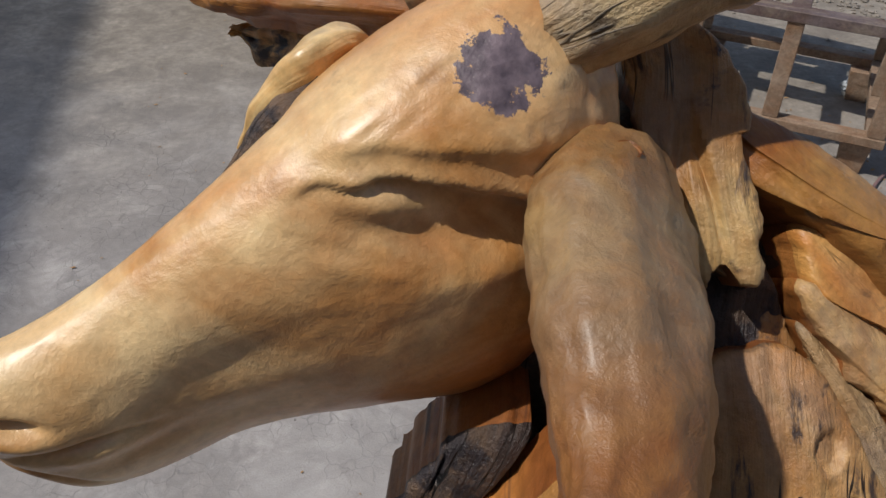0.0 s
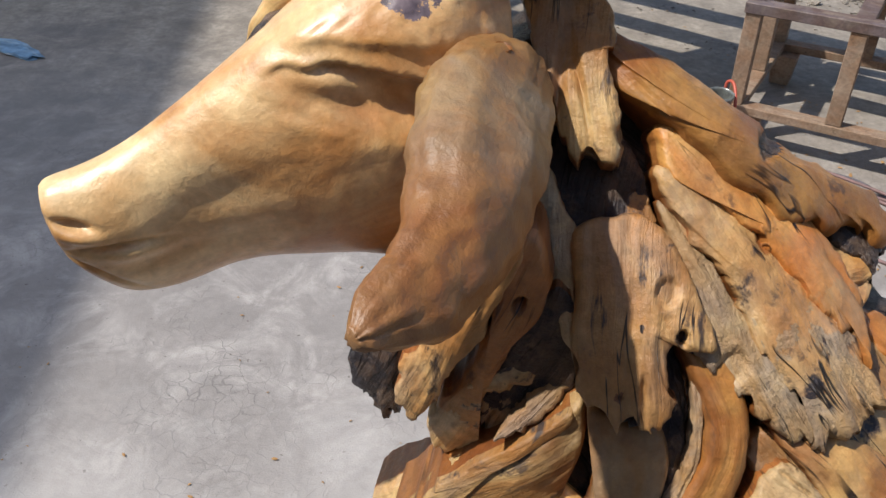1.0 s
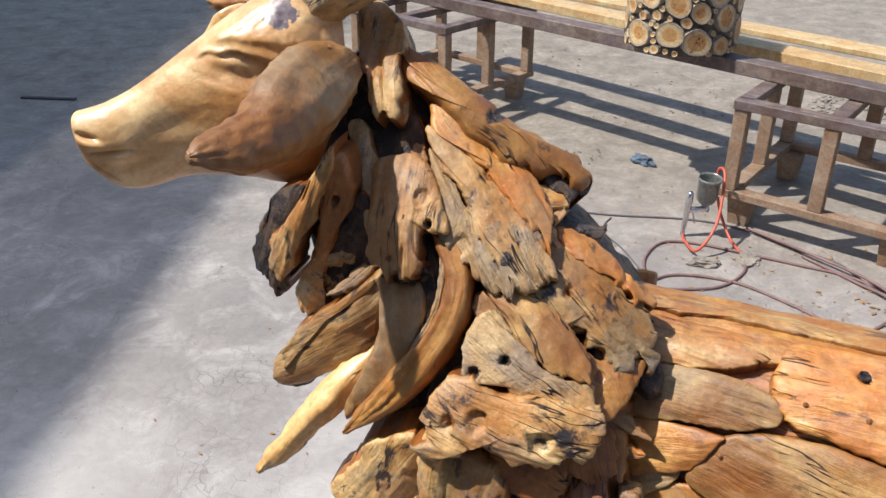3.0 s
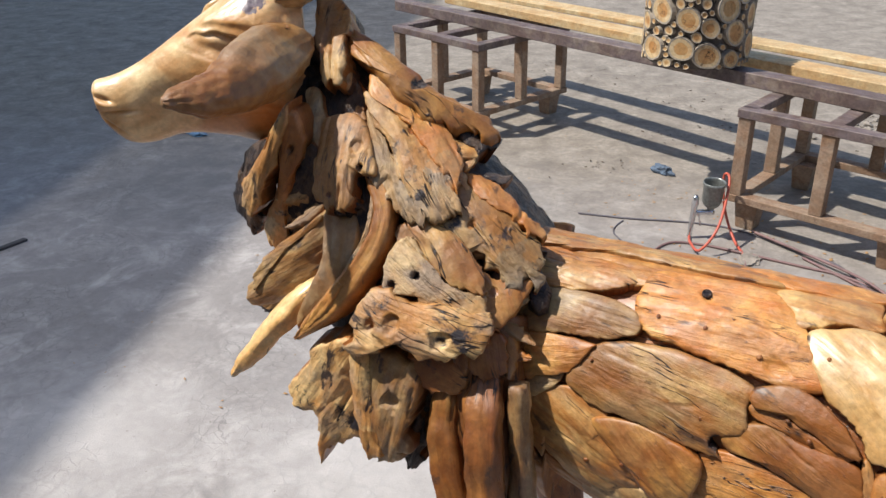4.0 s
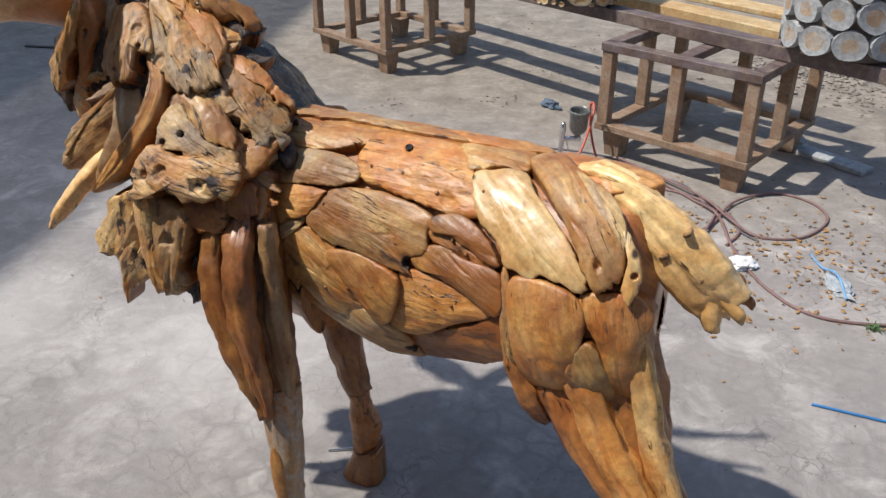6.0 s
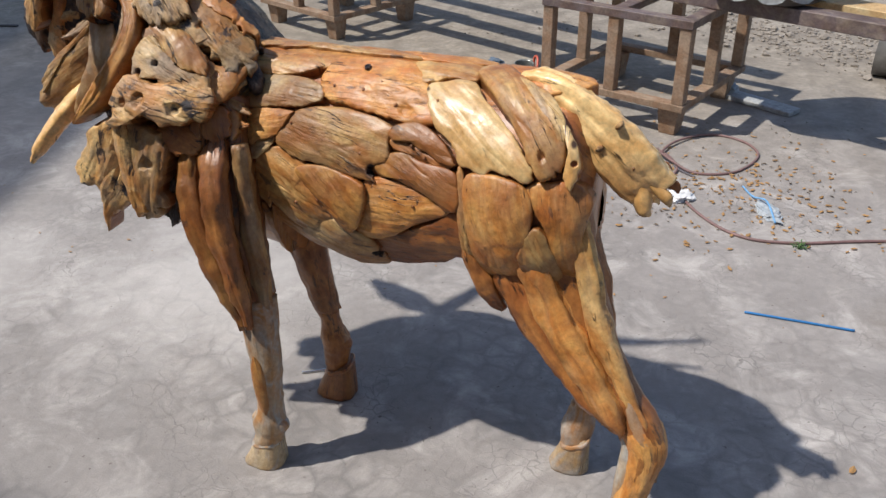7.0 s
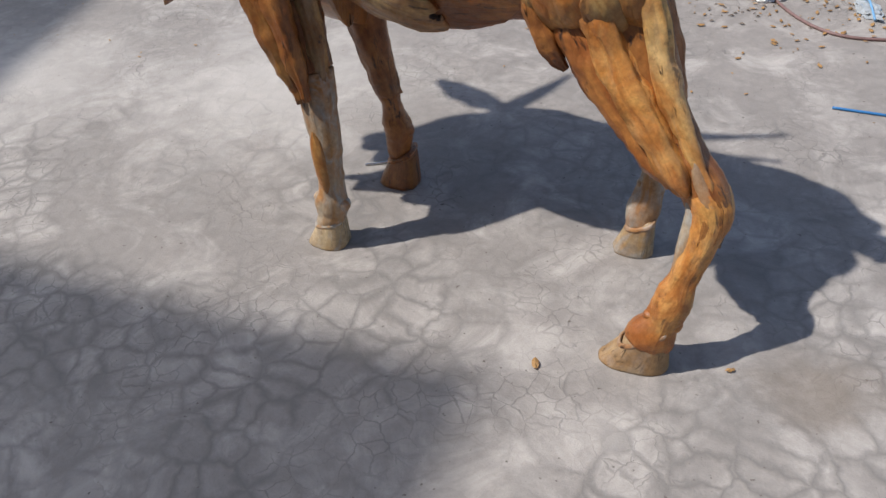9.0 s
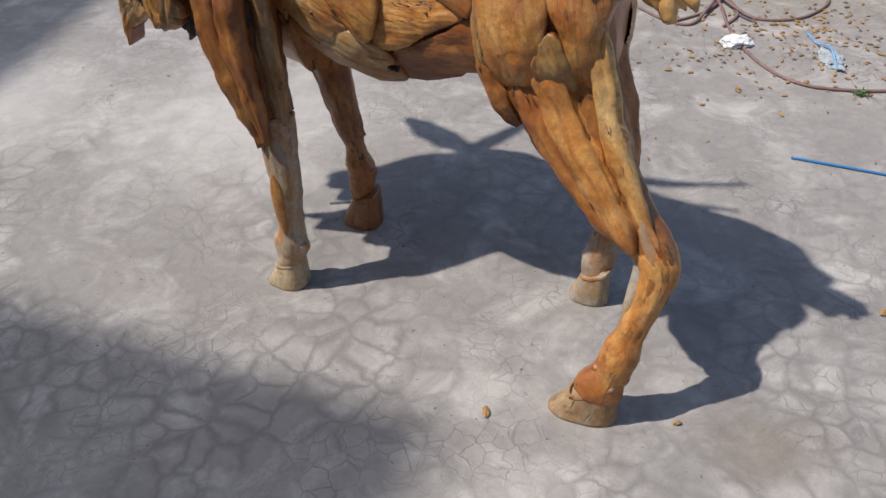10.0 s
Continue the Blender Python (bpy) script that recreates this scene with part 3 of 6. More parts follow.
for outline, slot, thick, grain, bulge, proud, pits in (
    (spine_a, AMBER, 0.020, 0, 0.004, 0.000, ()),
    (spine_c, ORANGE, 0.022, 0, 0.005, 0.004, ()),
    (spine_long, TAN, 0.030, 0, 0.004, 0.007, ()),
    (spine_b, TAN, 0.030, -3, 0.005, 0.006, ()),
    (upper_big, ORANGE, 0.032, 3, 0.006, 0.006, ((1.07, 47, 0.018, 0.007, None), (0.955, 68, 0.008, 0.014, BARK))),
    (grey_left, DUN, 0.028, 0, 0.005, 0.007, ()),
    (small_tri, ORANGE, 0.030, 18, 0.006, 0.009, ()),
    (small_low, DUN, 0.020, 25, 0.004, 0.002, ()),
    (center_big, TAN, 0.030, -9, 0.009, 0.006, ((1.006, 17, 0.012, 0.025, BARK),)),
    (mid_strip, ORANGE, 0.022, -16, 0.004, 0.002, ()),
    (mid_chip, AMBER, 0.034, -18, 0.007, 0.010, ()),
    (grey_low, AMBER, 0.030, -22, 0.008, 0.005, ()),
    (lowleft, TAN, 0.028, -24, 0.006, 0.003, ()),
    (oval, AMBER, 0.040, -35, 0.008, 0.014, ()),
    (low_orange, ORANGE, 0.028, 4, 0.006, 0.003, ()),
    (belly_edge, AMBER, 0.022, -25, 0.005, 0.002, ()),
    (belly_r, BROWN, 0.022, 5, 0.005, 0.000, ()),
    (belly_l, DUN, 0.034, -10, 0.008, 0.008, ((1.0, -34, 0.014, 0.025, BARK),)),
    (light_top, TAN, 0.024, 0, 0.005, 0.003, ()),
    (light, PALE, 0.032, -38, 0.008, 0.007, ()),
    (rump_top, ORANGE, 0.030, -5, 0.008, 0.006, ()),
    (rump_slab, TAN, 0.044, -50, 0.012, 0.014, ((1.375, 38, 0.009, 0.008, BROWN),)),
    (rump_seam, DUN, 0.046, -52, 0.003, 0.018, ()),
    (thigh_edge, TAN, 0.034, -80, 0.005, 0.004, ()),
    (thigh_oval, ORANGE, 0.040, -70, 0.012, 0.010, ()),
    (thigh_rear, ORANGE, 0.032, -80, 0.010, 0.006, ()),
    (thigh_chip, TAN, 0.038, -65, 0.006, 0.014, ()),
    (tail_strip, PALE, 0.054, -80, 0.008, 0.018, ((1.437, 36, 0.007, 0.006, BROWN),)),
    (chip_sh, ORANGE, 0.034, 60, 0.007, 0.010, ()),
    (sh1, AMBER, 0.028, 55, 0.006, 0.004, ()),
    (sh2, BROWN, 0.030, 50, 0.006, 0.004, ()),
    (sh3, BROWN, 0.032, 80, 0.010, 0.006, ()),
):
    for side in (on_flank, on_far_flank)[:1 if outline[0][1] > 43 else 2]:
        slab(deer, outline, side, slot, thick=thick, lift=(proud - thick - 0.003, proud - thick + 0.001), grain=grain, bulge=bulge, rag=0.0035, groove=0.0016, wave=0.0035, unit=0.0045, grow=0.002, sides=BROWN, pits=pits, tilt=random.uniform(-0.004, 0.004), crisp=True)


# slabs of the mane: place along and height in metres
blob = [(0.123, 1.17), (0.103, 1.136), (0.08, 1.087), (0.071, 1.038), (0.09, 1.014), (0.105, 0.994), (0.122, 1.006), (0.128, 1.064), (0.15, 1.145), (0.17, 1.189)]
hang_b = [(0.401, 0.909), (0.435, 0.885), (0.481, 0.875), (0.516, 0.839), (0.505, 0.773), (0.495, 0.703), (0.455, 0.667), (0.415, 0.669), (0.407, 0.717), (0.399, 0.781), (0.394, 0.84)]
hang_strip = [(0.398, 0.905), (0.418, 0.87), (0.428, 0.80), (0.437, 0.73), (0.445, 0.675), (0.415, 0.668), (0.404, 0.72), (0.395, 0.79), (0.390, 0.85)]
hang_c = [(0.493, 0.809), (0.522, 0.764), (0.526, 0.703), (0.505, 0.660), (0.470, 0.669), (0.475, 0.74)]
hang_a = [(0.30, 0.85), (0.369, 0.883), (0.383, 0.84), (0.378, 0.771), (0.389, 0.722), (0.388, 0.682), (0.343, 0.657), (0.319, 0.625), (0.291, 0.608), (0.296, 0.655), (0.292, 0.70), (0.245, 0.715), (0.238, 0.748), (0.265, 0.788), (0.288, 0.82)]
curl = [(0.108, 0.877), (0.131, 0.915), (0.162, 0.964), (0.208, 1.005), (0.247, 1.037), (0.284, 1.071), (0.291, 1.032), (0.283, 0.984), (0.265, 0.931), (0.235, 0.913), (0.203, 0.895), (0.165, 0.868), (0.132, 0.861)]
curl_rim = [(0.133, 0.921), (0.162, 0.967), (0.208, 1.007), (0.247, 1.039), (0.272, 1.06), (0.271, 1.046), (0.242, 1.022), (0.207, 0.99), (0.17, 0.941), (0.141, 0.903)]
nub = [(0.085, 0.852), (0.137, 0.892), (0.155, 0.878), (0.155, 0.846), (0.128, 0.816), (0.100, 0.830)]
bed = [(0.326, 1.302), (0.386, 1.29), (0.435, 1.25), (0.48, 1.205), (0.525, 1.17), (0.56, 1.13), (0.61, 1.09), (0.65, 1.05), (0.667, 1.01), (0.66, 0.953), (0.65, 0.852), (0.599, 0.823), (0.483, 0.794), (0.409, 0.849), (0.395, 0.937), (0.412, 1.022), (0.394, 1.094), (0.363, 1.148), (0.341, 1.23)]
backing = [(0.23, 1.316), (0.276, 1.324), (0.326, 1.295), (0.347, 1.247), (0.375, 1.16), (0.326, 1.14), (0.276, 1.17), (0.244, 1.253)]
strip = [(0.221, 1.263), (0.243, 1.271), (0.262, 1.243), (0.283, 1.215), (0.295, 1.167), (0.289, 1.126), (0.264, 1.175), (0.248, 1.217)]
flake = [(0.312, 1.262), (0.333, 1.265), (0.346, 1.24), (0.352, 1.22), (0.325, 1.218), (0.318, 1.24)]
ridge = [(0.196, 1.398), (0.258, 1.371), (0.32, 1.342), (0.37, 1.31), (0.418, 1.272), (0.47, 1.233), (0.514, 1.206), (0.544, 1.185), (0.554, 1.172), (0.534, 1.178), (0.499, 1.193), (0.468, 1.205), (0.44, 1.218), (0.398, 1.25), (0.355, 1.283), (0.318, 1.308), (0.287, 1.323), (0.262, 1.353)]
darktip = [(0.488, 1.212), (0.513, 1.209), (0.541, 1.191), (0.562, 1.170), (0.548, 1.170), (0.528, 1.177), (0.503, 1.193)]
bit_a = [(0.466, 1.206), (0.498, 1.198), (0.531, 1.178), (0.54, 1.163), (0.507, 1.168), (0.485, 1.183)]
bit_b = [(0.499, 1.178), (0.542, 1.171), (0.556, 1.157), (0.580, 1.137), (0.559, 1.145), (0.529, 1.154)]
bit_c = [(0.505, 1.166), (0.554, 1.153), (0.568, 1.134), (0.545, 1.138), (0.52, 1.15)]
orange_slab = [(0.331, 1.293), (0.343, 1.298), (0.377, 1.283), (0.416, 1.256), (0.449, 1.226), (0.482, 1.193), (0.512, 1.162), (0.529, 1.131), (0.519, 1.126), (0.50, 1.142), (0.469, 1.166), (0.442, 1.194), (0.405, 1.228), (0.37, 1.250), (0.342, 1.266)]
ochre = [(0.336, 1.273), (0.372, 1.256), (0.41, 1.233), (0.44, 1.201), (0.466, 1.176), (0.495, 1.148), (0.517, 1.124), (0.524, 1.093), (0.506, 1.093), (0.492, 1.087), (0.475, 1.089), (0.456, 1.114), (0.43, 1.147), (0.399, 1.191), (0.37, 1.224), (0.348, 1.246)]
grey_plank = [(0.345, 1.253), (0.373, 1.228), (0.402, 1.195), (0.427, 1.167), (0.45, 1.140), (0.472, 1.116), (0.480, 1.092), (0.461, 1.092), (0.441, 1.108), (0.418, 1.124), (0.396, 1.143), (0.379, 1.174), (0.362, 1.208)]
ragged = [(0.525, 1.15), (0.568, 1.127), (0.606, 1.102), (0.638, 1.074), (0.67, 1.046), (0.688, 1.016), (0.686, 0.998), (0.666, 1.006), (0.656, 0.993), (0.636, 1.002), (0.608, 1.028), (0.575, 1.050), (0.551, 1.048), (0.525, 1.070), (0.508, 1.089), (0.525, 1.096), (0.532, 1.105), (0.525, 1.132)]
sliver = [(0.526, 1.148), (0.561, 1.134), (0.598, 1.111), (0.646, 1.072), (0.674, 1.046), (0.655, 1.052), (0.618, 1.079), (0.581, 1.100), (0.548, 1.121)]
edge_slab = [(0.454, 1.084), (0.479, 1.091), (0.5, 1.085), (0.53, 1.063), (0.561, 1.035), (0.589, 1.007), (0.601, 0.978), (0.578, 0.981), (0.543, 0.996), (0.513, 1.017), (0.486, 1.045), (0.465, 1.068)]
edge_under = [(0.442, 1.09), (0.480, 1.092), (0.53, 1.058), (0.575, 1.03), (0.602, 1.00), (0.59, 0.985), (0.54, 0.99), (0.49, 1.02), (0.452, 1.06)]
holes = [(0.432, 1.015), (0.448, 1.05), (0.466, 1.058), (0.493, 1.033), (0.525, 1.005), (0.561, 0.984), (0.601, 0.972), (0.613, 0.943), (0.606, 0.932), (0.564, 0.946), (0.522, 0.965), (0.48, 0.972), (0.446, 0.977)]
chip = [(0.588, 1.018), (0.624, 1.005), (0.662, 1.002), (0.675, 0.995), (0.662, 0.971), (0.636, 0.942), (0.611, 0.926), (0.598, 0.972)]
chip_low = [(0.574, 0.909), (0.609, 0.918), (0.635, 0.939), (0.657, 0.912), (0.655, 0.87), (0.615, 0.869), (0.585, 0.877)]
knotty = [(0.400, 0.951), (0.438, 0.972), (0.471, 0.960), (0.515, 0.955), (0.567, 0.950), (0.606, 0.936), (0.616, 0.921), (0.607, 0.902), (0.577, 0.888), (0.536, 0.882), (0.493, 0.889), (0.459, 0.889), (0.416, 0.867), (0.393, 0.89)]
hem = [(0.499, 0.897), (0.561, 0.899), (0.593, 0.873), (0.59, 0.842), (0.523, 0.831), (0.489, 0.855)]
rot_panel = [(0.27, 1.208), (0.281, 1.223), (0.314, 1.231), (0.337, 1.227), (0.360, 1.201), (0.377, 1.174), (0.391, 1.147), (0.37, 1.145), (0.356, 1.145), (0.353, 1.130), (0.361, 1.103), (0.354, 1.089), (0.334, 1.083), (0.302, 1.097), (0.284, 1.128), (0.28, 1.166)]
shard = [(0.185, 1.397), (0.229, 1.385), (0.265, 1.363), (0.283, 1.33), (0.279, 1.321), (0.288, 1.285), (0.291, 1.259), (0.264, 1.257), (0.249, 1.272), (0.233, 1.301), (0.219, 1.325), (0.205, 1.354)]
scoop_l = [(0.304, 1.093), (0.338, 1.09), (0.363, 1.091), (0.375, 1.067), (0.371, 1.026), (0.350, 0.978), (0.320, 0.937), (0.282, 0.888), (0.271, 0.893), (0.290, 0.945), (0.307, 0.989), (0.314, 1.027), (0.309, 1.06)]
slat_a = [(0.222, 1.254), (0.211, 1.244), (0.189, 1.209), (0.166, 1.165), (0.132, 1.115), (0.123, 1.086), (0.129, 1.041), (0.146, 1.052), (0.163, 1.095), (0.182, 1.125), (0.201, 1.171), (0.217, 1.214)]
slat_b = [(0.218, 1.245), (0.241, 1.256), (0.254, 1.219), (0.253, 1.179), (0.234, 1.151), (0.220, 1.115), (0.205, 1.068), (0.197, 1.015), (0.20, 0.983), (0.163, 0.984), (0.151, 1.01), (0.158, 1.04), (0.182, 1.082), (0.202, 1.138), (0.212, 1.182)]
bark_b = [(0.245, 1.179), (0.274, 1.20), (0.292, 1.152), (0.29, 1.084), (0.265, 1.04), (0.225, 1.004), (0.20, 0.99), (0.197, 1.05), (0.213, 1.115), (0.23, 1.152)]
for outline, on, slot, thick, lift, grain, rag, bulge, tip, pits in (
    (blob, under_throat, BARK, 0.05, (-0.03, -0.03), 70, 0.008, 0.020, None, ()),
    (hang_c, on_mane, BARK, 0.03, (-0.04, -0.03), 75, 0.008, 0.012, None, ()),
    (hang_b, on_mane, DUN, 0.045, (-0.02, -0.01), 75, 0.010, 0.014, None, ((0.47, 0.80, 0.020, 0.012, None),)),
    (hang_strip, on_mane, RAGGED, 0.050, (-0.01, -0.005), 85, 0.006, 0.008, AMBER, ()),
    (hang_a, on_breast, RAGGED, 0.040, (-0.01, -0.01), 60, 0.010, 0.016, None, ()),
    (nub, under_throat, DUN, 0.040, (-0.03, -0.02), 40, 0.004, 0.016, BARK, ()),
    (curl, on_throat, DUN, 0.060, (-0.032, -0.004), 35, 0.003, 0.022, None, ()),
    (curl_rim, on_throat, RAGGED, 0.064, (-0.030, 0.000), 38, 0.004, 0.006, None, ()),
    (bed, on_mane, BARK, 0.03, (-0.062, -0.055), -60, 0.008, 0.004, None, ()),
    (backing, on_mane, BARK, 0.03, (-0.036, -0.036), 80, 0.006, 0.004, None, ()),
    (strip, on_mane, GREY, 0.030, (-0.022, -0.016), -82, 0.005, 0.008, None, ()),
    (flake, on_mane, RAGGED, 0.016, (-0.024, -0.024), -80, 0.010, 0.004, None, ()),
    (ridge, on_mane, AMBER, 0.042, (-0.026, -0.012), -38, 0.004, 0.016, None, ((0.41, 1.268, 0.012, 0.006, BARK),)),
    (darktip, on_mane, BARK, 0.036, (-0.030, -0.016), -50, 0.006, 0.010, None, ()),
    (bit_b, on_mane, BARK, 0.014, (-0.022, -0.008), -30, 0.012, 0.002, None, ()),
    (bit_c, on_mane, AMBER, 0.024, (-0.030, -0.016), -30, 0.010, 0.006, None, ()),
    (bit_a, on_mane, RAGGED, 0.026, (-0.026, -0.010), -15, 0.008, 0.008, None, ()),
    (grey_plank, on_mane, GREY, 0.030, (-0.030, -0.008), -56, 0.008, 0.010, None, ((0.415, 1.14, 0.014, 0.006, None),)),
    (ochre, on_mane, RAGGED, 0.034, (-0.026, -0.004), -52, 0.009, 0.012, GREY, ((0.425, 1.214, 0.008, 0.003, BROWN),)),
    (orange_slab, on_mane, ORANGE, 0.034, (-0.026, -0.004), -50, 0.005, 0.006, TAN, ()),
    (ragged, on_mane, RAGGED, 0.036, (-0.034, -0.016), -40, 0.011, 0.012, GREY, ((0.56, 1.085, 0.008, 0.005, AMBER),)),
    (sliver, on_mane, ORANGE, 0.030, (-0.022, -0.008), -42, 0.006, 0.006, None, ()),
    (edge_under, on_mane, DUN, 0.026, (-0.030, -0.012), -50, 0.008, 0.006, None, ()),
    (edge_slab, on_mane, TAN, 0.030, (-0.018, 0.010), -46, 0.004, 0.012, None, ()),
    (holes, on_mane, GREY, 0.034, (-0.018, 0.010), -32, 0.008, 0.010, DUN, ((0.452, 0.985, 0.009, 0.014, BARK), (0.488, 1.003, 0.007, 0.014, BARK))),
    (knotty, on_mane, RAGGED, 0.048, (-0.008, 0.012), -15, 0.009, 0.016, None, ((0.425, 0.915, 0.010, 0.016, BROWN), (0.465, 0.925, 0.016, 0.012, None), (0.54, 0.91, 0.016, 0.010, None))),
    (chip, on_mane, ORANGE, 0.030, (-0.022, -0.010), -55, 0.006, 0.008, None, ((0.616, 0.990, 0.008, 0.003, BROWN),)),
    (chip_low, on_mane, BROWN, 0.030, (-0.026, -0.016), -70, 0.008, 0.006, None, ()),
    (hem, on_mane, BROWN, 0.030, (-0.028, -0.016), -20, 0.010, 0.006, None, ()),
    (rot_panel, on_mane, RAGGED, 0.038, (-0.024, 0.004), -85, 0.005, 0.014, None, ((0.350, 1.180, 0.012, 0.006, None), (0.366, 1.152, 0.006, 0.016, BARK), (0.322, 1.105, 0.004, 0.006, BROWN))),
    (shard, on_mane, RAGGED, 0.024, (0.010, 0.014), -82, 0.005, 0.008, None, ()),
    (scoop_l, on_mane, EAR, 0.036, (-0.034, -0.012), -72, 0.003, 0.014, None, ()),
    (bark_b, on_throat, BARK, 0.026, (-0.016, -0.026), 70, 0.008, 0.008, GREY, ()),
    (slat_b, on_throat, ORANGE, 0.034, (-0.012, -0.022), 72, 0.005, 0.010, RAGGED, ((0.232, 1.19, 0.008, 0.014, BROWN),)),
    (slat_a, on_throat, RAGGED, 0.036, (-0.010, 0.010), 68, 0.005, 0.012, None, ()),
):
    # the outline is that of the plank's face, which stands off its bed
    off = 0.6 * thick + 0.5 * (lift[0] + lift[1])
    ku, kv = (0.42, 0.62) if on is on_mane else (0.62, 0.80)
    outline = [(x + ku * off, z + kv * off) for x, z in outline]
    pits = [(x + ku * off, z + kv * off, *rest) for x, z, *rest in pits]
    slab(deer, outline, on, slot, thick=thick, lift=lift, grain=grain, bulge=0.8 * bulge, rag=1.25 * rag, grow=0.002, crisp=slot in (GREY, RAGGED, BARK, TAN), sides=BROWN, groove=0.0048 if slot in (GREY, RAGGED, BARK, DUN) else 0.0026, wave=0.0045, sink=0.02, tip=tip, pits=pits)
    if slot in (TAN, AMBER, ORANGE, GREY, RAGGED, DUN) and on is on_mane and thick < 0.04:
        under = [(x + 0.006 - 0.004 * (k % 2), z - 0.010 + 0.006 * (k % 3)) for k, (x, z) in enumerate(outline)]
        slab(deer, under, on, random.choice((BROWN, BARK, DUN)), thick=thick, lift=(lift[0] - 0.016, lift[1] - 0.020), grain=grain + 8, bulge=0.002, rag=1.6 * rag, groove=0.004, sink=0.03, sides=BARK)
ribbon(deer, [(0.355, 1.155, 0.012), (0.368, 1.113, 0.016), (0.374, 1.07, 0.015), (0.369, 1.03, 0.012), (0.345, 0.985, 0.006)], on_mane, BARK, thick=0.012, lift=(-0.016, -0.002), cup=0.004, rag=0.005, groove=0.003)
ribbon(deer, [(0.378, 1.158, 0.014), (0.404, 1.128, 0.020), (0.418, 1.093, 0.022), (0.413, 1.05, 0.024), (0.388, 1.002, 0.026), (0.350, 0.949, 0.025), (0.310, 0.903, 0.016), (0.284, 0.874, 0.004)], on_mane, AMBER, thick=0.042, lift=(-0.022, 0.010), cup=0.010, rag=0.003, groove=0.002, across=16)
ribbon(deer, [(0.388, 1.13, 0.004), (0.395, 1.095, 0.007), (0.392, 1.055, 0.008), (0.370, 1.01, 0.004)], on_mane, GREY, thick=0.034, lift=(-0.030, -0.008), cup=0.0, rag=0.004, groove=0.003)
ribbon(deer, [(0.285, 0.875, 0.006), (0.318, 0.915, 0.012), (0.345, 0.952, 0.013), (0.365, 0.985, 0.008)], on_mane, AMBER, thick=0.026, lift=(0.018, 0.012), cup=0.004, rag=0.003, groove=0.002)

# nail holes, plugged dark, in the flank's planks
for k, (x, deg) in enumerate([(0.955, 68), (0.962, 54), (0.888, 54), (1.001, 60), (1.045, 49), (0.852, 28), (0.976, 24), (1.107, 6), (0.803, -8), (0.865, -3), (0.914, 8), (1.138, 55), (1.231, 44), (1.218, 56), (1.128, 28), (1.096, 32), (0.924, 61), (1.256, 76), (1.365, 54), (0.793, 32), (0.907, -29), (1.231, 19)]):
    p, n = on_flank(x, deg)
    size, rise = (0.008 if k == 0 else 0.0048 - 0.0005 * (k % 4)), 0.0105
    tube(deer, [(*(p - n * 0.01), size, size), (*(p + n * rise), size, size), (*(p + n * (rise + 0.001)), size * 0.7, size * 0.7)], BROWN if k else BARK, side=(1, 0, 0.1), steps=4, around=10, lumps=0.0005)
# the tusk below the throat
tube(deer, [(0.30, 0.415, 0.965, 0.020, 0.020), (0.255, 0.372, 0.915, 0.024, 0.022), (0.208, 0.332, 0.862, 0.022, 0.020), (0.162, 0.308, 0.806, 0.015, 0.014), (0.126, 0.302, 0.760, 0.005, 0.005)], PALE, steps=36, around=24, lumps=0.005, grooves=0.004)


# legs: limb, fetlock and hoof, then long slats bound round the limb
def hoof_block(x, y, long, wide, tall, toe, slope, slot=HOOF, seam_slot=LEG):
    """A cut hoof: flat sole, walls leaning back from the toe, its crown falling towards the toe, with a filled seam round the crown."""
    toe = Vector((*toe, 0)).normalized()
    side = Vector((-toe.y, toe.x, 0))
    seed, points, around = random.random() * 30, [], 44
    for f in (0.0, 0.02, 0.08, 0.2, 0.4, 0.6, 0.8, 0.93, 1.0, 1.06, 1.08):
        shrink = (0.96 if f == 0 else 1.0) - 0.30 * f if f <= 1 else 0.70 - 2.6 * (f - 1)
        row = []
        for j in range(around):
            a = 2 * math.pi * j / around
            u, v = math.cos(a), math.sin(a)
            k = (abs(u) ** 2.7 + abs(v) ** 2.7) ** (-1 / 2.7)
            u, v = u * k, v * k * (1 - 0.16 * u)
            lean = -long * 0.24 * f
            facet = 1 + 0.05 * rough(u * 1.8 + seed, v * 1.8, f * 1.6, 2)
            p = Vector((x, y, 0)) + toe * (u * long * shrink * facet + lean) + side * (v * wide * (shrink + 0.08 * f) * facet)
            p.z = max(0.0, f * tall * (1 - slope * u))
            row.append(p)
        points.append(row)
    deer.sheet(points, lambda i, j: (i * 0.012, j / around * 0.3), slot, wrap=True, caps=True)
    crown, seam = points[8], []
    for r in range(9):
        b = 2 * math.pi * r / 8
        mid = sum(crown, Vector()) / around
        seam.append([p + (p - mid).normalized() * (0.005 * math.cos(b) - 0.002) + Vector((0, 0, 0.008 * math.sin(b) + 0.0015 * rough(p.x * 60, p.y * 60, seed, 2))) for p in crown])
    deer.sheet(seam, lambda i, j: (i * 0.005, j / around * 0.3), seam_slot, wrap=True)


